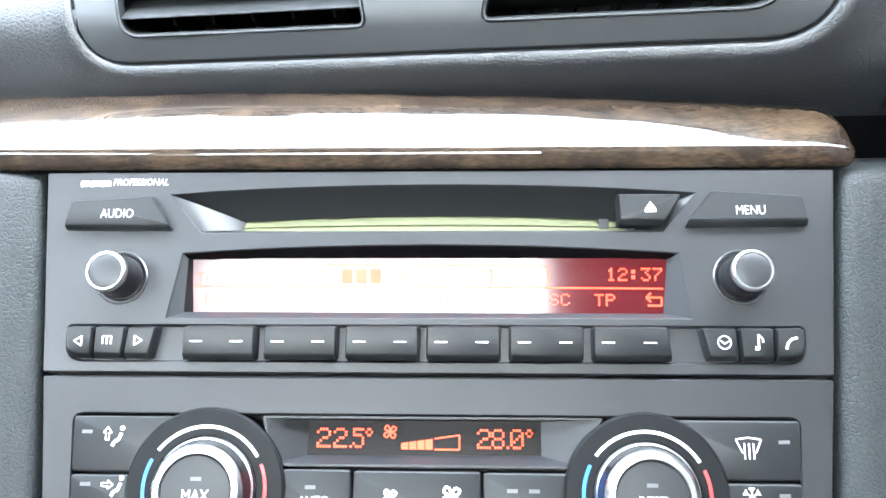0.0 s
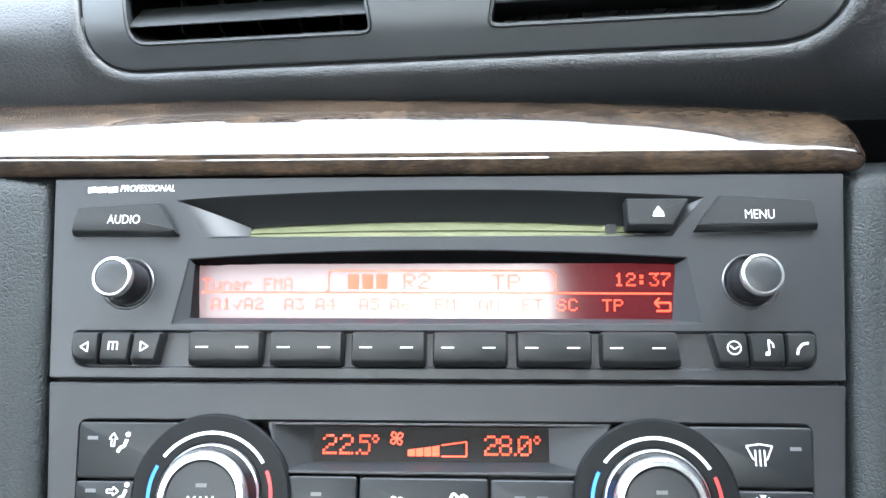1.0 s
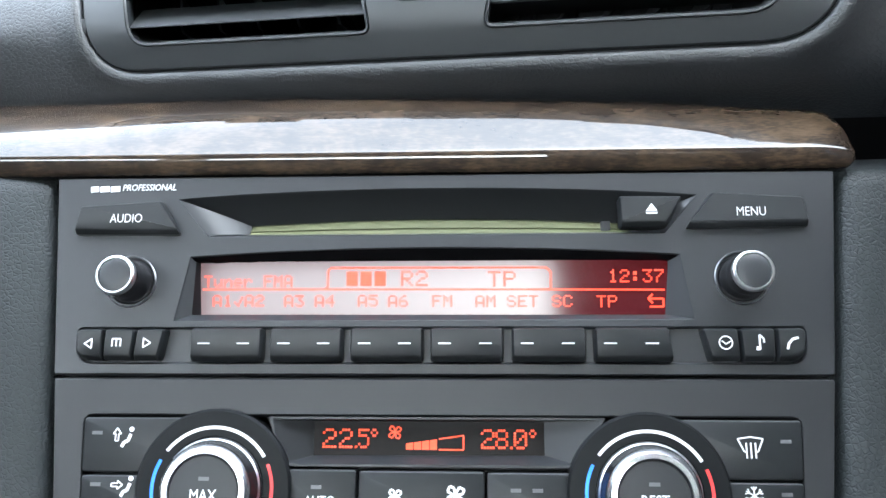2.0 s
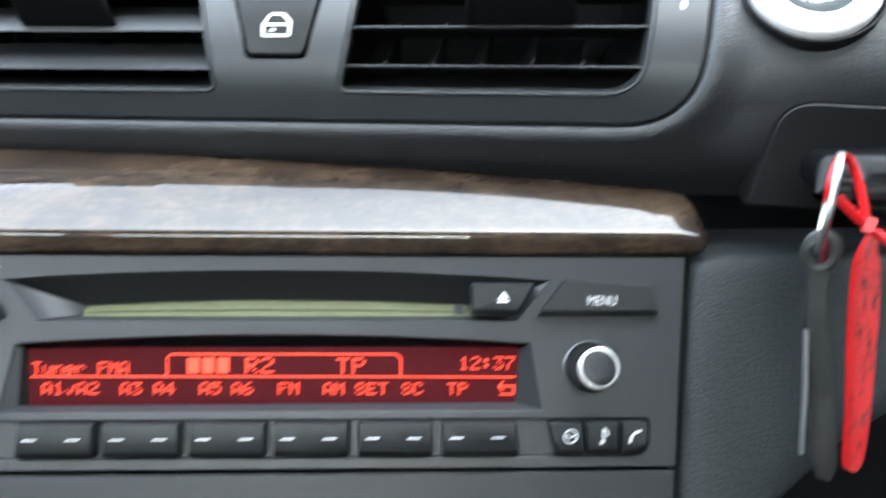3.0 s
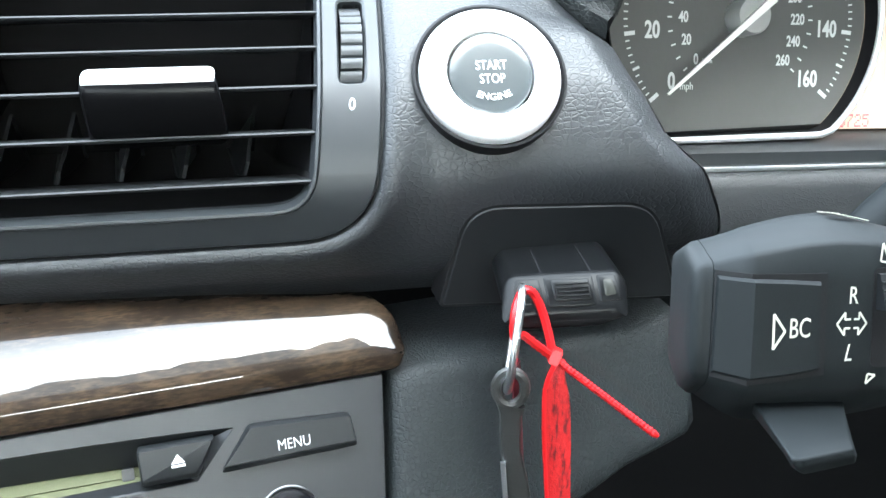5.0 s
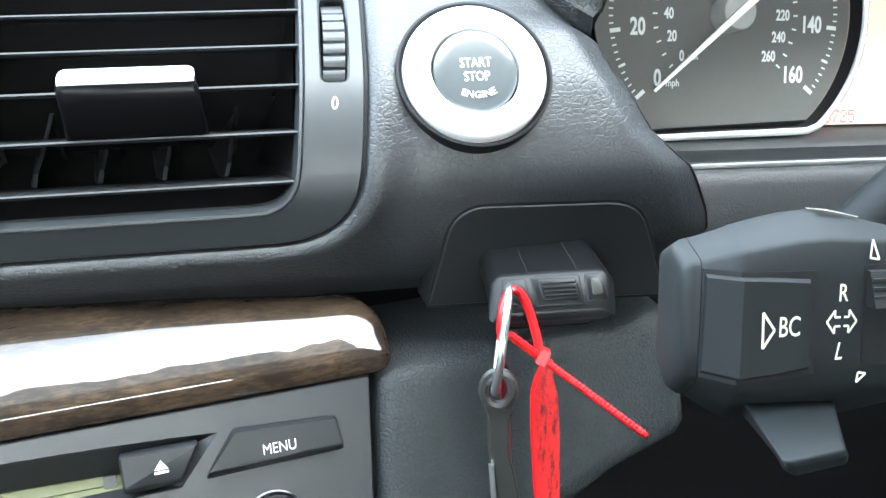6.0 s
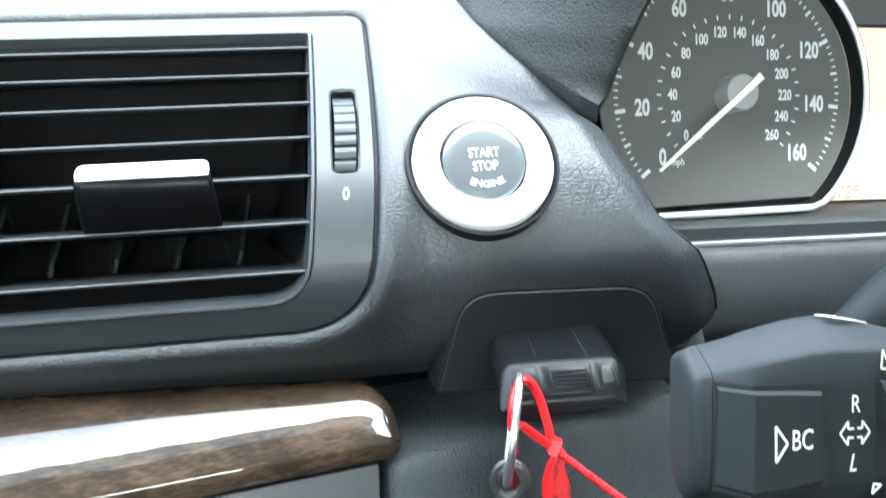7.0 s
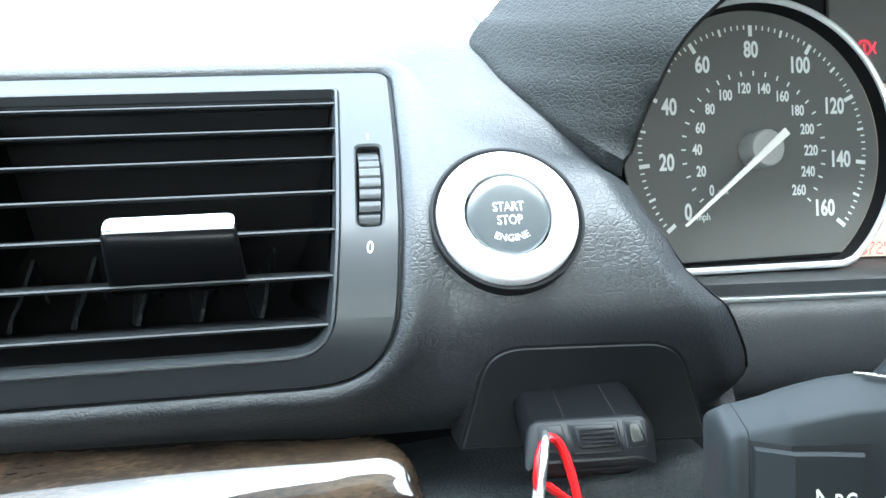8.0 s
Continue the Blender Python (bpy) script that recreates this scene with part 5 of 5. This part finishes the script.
tie = thing("cable_tie", (138, -8, 840), "bright red nylon cable tie with a ribbed tail", "cable tie")
loop = curve_points([(138.2, -8.4, 839.5), (137.6, -6.2, 844), (136.2, -3.6, 849.5), (134, -2.6, 853.4), (131.4, -3.2, 854.4), (129.4, -5.0, 852), (128.6, -6.6, 848.5), (129.4, -6.0, 845)], 8)
part("band", tube(loop, 1.0, 8, squash=1.5, up=(0.4, 0.8, -0.4)), M_TIE, tie)
tail = [Vector((130.6, -6.8, 846.2)).lerp(Vector((138.0, -9.2, 840.0)), i / 12) for i in range(12)] + [Vector((138.0, -9.2, 840.0)).lerp(Vector((154.6, -28.0, 830.4)), i / 60) for i in range(61)]
widths = [1.3 + (0.16 if i % 2 else -0.06) for i in range(len(tail) - 3)] + [1.3, 1.1, 0.6]
part("tail", tube(tail, widths, 8, squash=0.55, up=(0.3, 0.7, 0.6)), M_TIE, tie)
head_f = plane_frame((138.1, -9.4, 840.6), (1, -0.3, -0.4), (-0.4, -0.8, 0.4))
part("head", loft(head_f, [[(u, v, -1.2) for u, v in round_poly([(-1.2, -1.9), (1.2, -1.9), (1.2, 1.9), (-1.2, 1.9)], 0.6)], [(u, v, 1.2) for u, v in round_poly([(-1.1, -1.7), (1.1, -1.7), (1.1, 1.7), (-1.1, 1.7)], 0.6)]], True), M_TIE, tie)


def leaf(points, halves, across, thick):
    """A flat strap through points with half-widths, rounded over its edges."""
    bm, rings = bmesh.new(), []
    for p, h in zip(points, halves):
        a = Vector(across).normalized()
        n = Vector((-0.2, -0.95, 0.2)).normalized()
        prof = ((-1, 0), (-0.93, 0.7), (-0.7, 1), (0.7, 1), (0.93, 0.7), (1, 0), (0.93, -0.7), (0.7, -1), (-0.7, -1), (-0.93, -0.7))
        rings.append(ring_of(bm, [Vector(p) + a * h * x + n * thick * y for x, y in prof]))
    for a, b in zip(rings, rings[1:]):
        loops_bridge(bm, a, b)
    bm.faces.new(rings[0])
    bm.faces.new(rings[-1])
    return bm


red_line = curve_points([(138.2, -8.6, 838.5), (137.6, -9.4, 834), (138.0, -11, 826), (139.0, -15, 809), (139.8, -18.5, 795), (140.0, -20.5, 786), (139.8, -21.5, 781.5)], 6)
red_half = np.interp(np.linspace(0, 1, len(red_line)), [0, 0.12, 0.26, 0.4, 0.85, 0.95, 1], [0.9, 1.4, 2.8, 3.1, 2.1, 1.7, 1.0])
red_tag = thing("red_tag", (138.2, -8.6, 838.5), "red leather key tag with a rolled edge hanging from the ring", "key tag")
red_mid = [p + Vector((2.1, 0, 0)) for p in red_line]
part("leather", leaf(red_mid, red_half, (0.86, -0.5, 0), 1.0), M_TAG, red_tag)
side_way = Vector((0.86, -0.5, 0)).normalized()
part("rolled_edge", tube([p - side_way * h * 0.9 for p, h in zip(red_mid, red_half)], [0.55] + [0.8] * (len(red_mid) - 2) + [0.5], 8), M_TIE, red_tag, "glossy brighter red rolled edge")
# the red tag's shaded side, drawn as a dark leaf of its own
dark_line = [p + Vector((-5.2, 6.0, 1.0)) for p in red_line[6:]]
red_tag_shade = tagged(link_mesh("red_tag_shade", leaf(dark_line, [min(2.6, h) for h in red_half[6:]], (0.7, 0.7, 0), 0.9), M_TAG_SHADE), "shaded side of the red tag, painted dark maroon", "key tag")
strap = thing("leather_tag", (127.4, -9.6, 834.7), "worn black leather key tag with a round eye", "key tag")
eye = [Vector((128.2, -9.8, 834.3)) + Vector((0.88, -0.42, 0)).normalized() * 3.1 * math.cos(g) + Vector((0.05, 0.15, 0.98)) * 4.1 * math.sin(g) for g in np.linspace(0, 2 * math.pi, 33)[:-1]]
part("eye", tube(eye, 1.2, 8, True, squash=0.8, up=(-0.2, -0.95, 0.2)), M_STRAP, strap)
neck = curve_points([(127.5, -10.3, 830), (127.6, -11.0, 826), (127.9, -12.5, 819), (129.4, -14.5, 811), (131.4, -17.5, 799), (133.0, -21, 787), (133.8, -22.5, 780)], 6)
half = np.interp(np.linspace(0, 1, len(neck)), [0, 0.12, 0.3, 0.5, 0.9, 1], [3.2, 2.3, 2.3, 2.7, 3.0, 1.6])
part("strap", leaf([p + Vector((1.0, 0, 0)) for p in neck], half, (0.88, -0.42, 0), 1.3), M_STRAP, strap)
part("blade", leaf([(127.0, -13.5, 816), (127.9, -17, 803), (128.8, -21, 786)], [0.6, 0.6, 0.5], (0.88, -0.42, 0), 0.4), M_SATIN, strap, "thin steel blade edge")

# all of it hangs clear of the fob's slanted face
for ob in (key_ring, tie, red_tag, red_tag_shade, strap):
    ob.location += LEVEL.to_3x3() @ Vector((-0.0022, -0.0038, 0.0032))

# ---- column stalk ----
STALK_C = Vector((126.0, -71.5, 896.5))
straight_f = plane_frame(STALK_C, (1, -0.18, -0.02), (-0.1, -0.9, 0.42))


def stalk_f(u, v, w=0.0):
    """The stalk's frame; its end is cut back at a slant."""
    return straight_f(u - 0.36 * w, v, w)


stalk = thing("column_stalk", STALK_C, "scuffed dark grey column stalk with a trip key on its end", "stalk")


def stalk_front(u):
    return float(np.interp(u, [-9, -7.0, -1.9, -1.2, 60], [-5.4, -3.9, -0.15, 0, 0]))


def stalk_section(u):
    f = stalk_front(u)
    t = float(np.interp(u, [-7.9, -7.0, -4, -1.2, 8, 18, 45], [6.4, 6.8, 7.9, 8.7, 10.0, 9.6, 8]))
    b = float(np.interp(u, [-7.9, -4, 0, 15, 45], [-6.2, -6.8, -7.4, -8.0, -8]))
    rise = float(np.interp(u, [-7.9, -7, -4, 0, 8, 12, 23, 45], [1.7, 1.8, 1.7, 2.3, 2.7, 2.8, 1.0, 0.5]))
    drop = float(np.interp(u, [-8, -4, 0, 10, 25], [4.2, 6.0, 7.0, 7.5, 5.5]))
    return [(u, b, f), (u, b * 0.5, f + 0.25), (u, t * 0.5, f + 0.25), (u, t - 0.4, f), (u, t + 0.3, f - 0.7), (u, t + rise, f - 7.5), (u, t + rise + 0.2, f - 9), (u, t + rise - 2.0, f - 17), (u, b - drop * 0.6, f - 17), (u, b - drop, f - 10), (u, b - drop * 0.92, f - 7), (u, b - 1.3, f - 1.0)]


part("body", loft(stalk_f, [stalk_section(u) for u in (-6.1, -5, -3, -1.9, -1.2, 2, 6, 10, 14, 18, 24, 32)], True, True), M_STALK, stalk, smooth=45)
part("gap", loft(stalk_f, [[(u, v * 0.985, w - 0.35) for u, v, w in stalk_section(q)] for q in (-6.25, -5.7)], True, True), M_BLACK, stalk, smooth=28)
part("end_cap", loft(stalk_f, [stalk_section(u) for u in (-6.18, -6.3)] + [[(q, 0.2 + (v - 0.2) * k, -9 + (w + 9) * k) for _, v, w in stalk_section(-6.3)] for q, k in ((-7.1, 0.985), (-7.7, 0.95), (-8.2, 0.89), (-8.5, 0.8), (-8.7, 0.66), (-8.8, 0.45))], True, True), M_STALK, stalk, smooth=70)


def wrapped(pts, lift):
    return [(u, v, stalk_front(u) + lift) for u, v in pts]


key_edge = [(-6.0, -5.9), (-1.9, -6.3), (3, -6.0), (7.6, -5.4), (7.2, 5.3), (3, 5.6), (-1.9, 5.8), (-5.8, 5.9)]
gap_edge = [(-6.1, -6.5), (-1.9, -7.0), (3, -6.7), (8.6, -6.2), (8.2, 6.3), (3, 6.3), (-1.9, 6.4), (-6.05, 6.5)]


def two_faced(edge, low, high, soft=0.0):
    bm = bmesh.new()
    a = ring_of(bm, [stalk_f(*p) for p in wrapped(edge, low)])
    b = ring_of(bm, [stalk_f(*p) for p in wrapped(edge, high - soft)])
    c = ring_of(bm, [stalk_f(u - 0.3 * soft * (1 if u > 0 else -1), v - 0.8 * soft * (1 if v > 0 else -1), w) for u, v, w in wrapped(edge, high)])
    loops_bridge(bm, a, b)
    loops_bridge(bm, b, c)
    for q in ((0, 1, 6, 7), (1, 2, 5, 6), (2, 3, 4, 5)):
        bm.faces.new([c[i] for i in q])
    return bm


part("key_gap", two_faced(gap_edge, -0.3, 0.32), M_BLACK, stalk)
bc = part("trip_key", two_faced(key_edge, -0.3, 1.1, 0.45), M_STALK, stalk, smooth=25)
part("mark", strokes(stalk_f, [[(0.9, 1.7), (2.5, -0.4), (1.0, -2.5), (0.9, 1.7)]], 0.3, 1.1, 0.06), M_PRINT, bc)
part("word", lettering(stalk_f, "BC", 4.5, -0.2, 2.7, 1.1, 0.06, 0.7), M_PRINT, bc)
part("word", lettering(stalk_f, "R", 12.1, 3.4, 2.4, 0.28, 0.06, 0.75), M_PRINT, stalk)
part("word", lettering(stalk_f, "L", 12.0, -3.7, 2.4, 0.28, 0.06, 0.75, 0.2), M_PRINT, stalk)
part("mark", strokes(stalk_f, [[(11.9, 0.55), (11.1, 0.55), (11.1, 1.4), (10.0, 0.0), (11.1, -1.4), (11.1, -0.55), (11.9, -0.55)], [(12.4, 0.55), (13.1, 0.55), (13.1, 1.4), (14.2, 0.0), (13.1, -1.4), (13.1, -0.55), (12.4, -0.55)]], 0.24, 0.28, 0.06), M_PRINT, stalk)
part("mark", strokes(stalk_f, [[(15.6, 7.6), (15.8, 9.8), (16.9, 7.4), (15.6, 7.6)], [(14.7, -7.6), (16.0, -6.6), (14.9, -6.4), (14.7, -7.6)]], 0.25, 0.28, 0.06), M_PRINT, stalk)
rock = round_poly([(15.2, -5.6), (24, -5.6), (24, 6.8), (14.8, 6.8)], 1.0)
part("rocker_gap", loft(stalk_f, [[(u, v, 0.1) for u, v in rock], [(u, v, 0.34) for u, v in rock]]), M_BLACK, stalk)
rocker = part("rocker", loft(stalk_f, [[(15.4, 1.6, 0.2), (24, 1.6, 0.2), (24, 6.2, 0.2), (15.2, 6.2, 0.2)], [(15.8, 1.8, 2.2), (24, 1.8, 2.2), (24, 6.0, 0.7), (15.5, 6.0, 0.7)]]), M_KEY, stalk)
for k in range(3):
    part("rib", strokes(stalk_f, [[(15.7, 3.0 + k), (24, 3.0 + k)]], 0.4, 1.0 - 0.25 * k, 0.9), M_KEY, rocker)
part("top_print", strokes(lambda a, b, c: stalk_f(a, stalk_section(a)[5][1] + 0.3 * (b < -1) + c, -7.5 + b), [[(10.0, -0.6), (13.2, -0.5)], [(13.8, -0.4), (17.6, -0.2)], [(11, 0.5), (15, 0.7)]], 0.7, 0.35, 0.1), M_PRINT, stalk)
def lower_lever():
    """The paddle under the stalk: a slanting top that ends in a rounded, turned-down lip."""
    bm, rows = bmesh.new(), []
    for t, root, tip in ((0.0, (128.6, -70, 884.5), (121.0, -84.6, 889.8)), (0.08, (129.4, -70, 884.6), (121.8, -85.2, 890.1)), (0.9, (143.0, -70, 882.6), (129.2, -85.2, 889.7)), (1.0, (145.0, -70, 882.2), (130.2, -84.4, 889.2))):
        a, b = Vector(root), Vector(tip)
        k = 1.0 if 0.01 < t < 0.99 else 0.75
        ring = [a, a.lerp(b, 0.5), a.lerp(b, 0.9), b + Vector((0.2, -0.4, -0.3)), b + Vector((0.5, -0.7, -1.2)), b + Vector((1.4, -0.5, -2.8 * k)), b + Vector((1.6, 0.4, -3.4 * k)), b + Vector((2.0, 2.0, -3.2 * k)), a + Vector((1.0, 0, -3.0))]
        rows.append(ring_of(bm, ring))
    for a, b in zip(rows, rows[1:]):
        loops_bridge(bm, a, b)
    bm.faces.new(rows[0])
    bm.faces.new(rows[-1])
    return bm


lever = part("lower_lever", lower_lever(), M_STALK, stalk, smooth=60)
soft = lever.modifiers.new("soft_edges", "BEVEL")
soft.width, soft.segments, soft.limit_method, soft.angle_limit = 0.0014, 3, "ANGLE", radians(25)
column = thing("steering_column", (190, -40, 900), "dark grey plastic cover of the steering column", "steering column")
part("cover", tube([(177.5, -36.0, 875.4), (184.2, -37.9, 884.2), (188.8, -39.6, 890.9), (195.5, -43.2, 901.2)], [4, 5.5, 6, 7], 14, up=(0, 1, 0)), M_STALK, column)
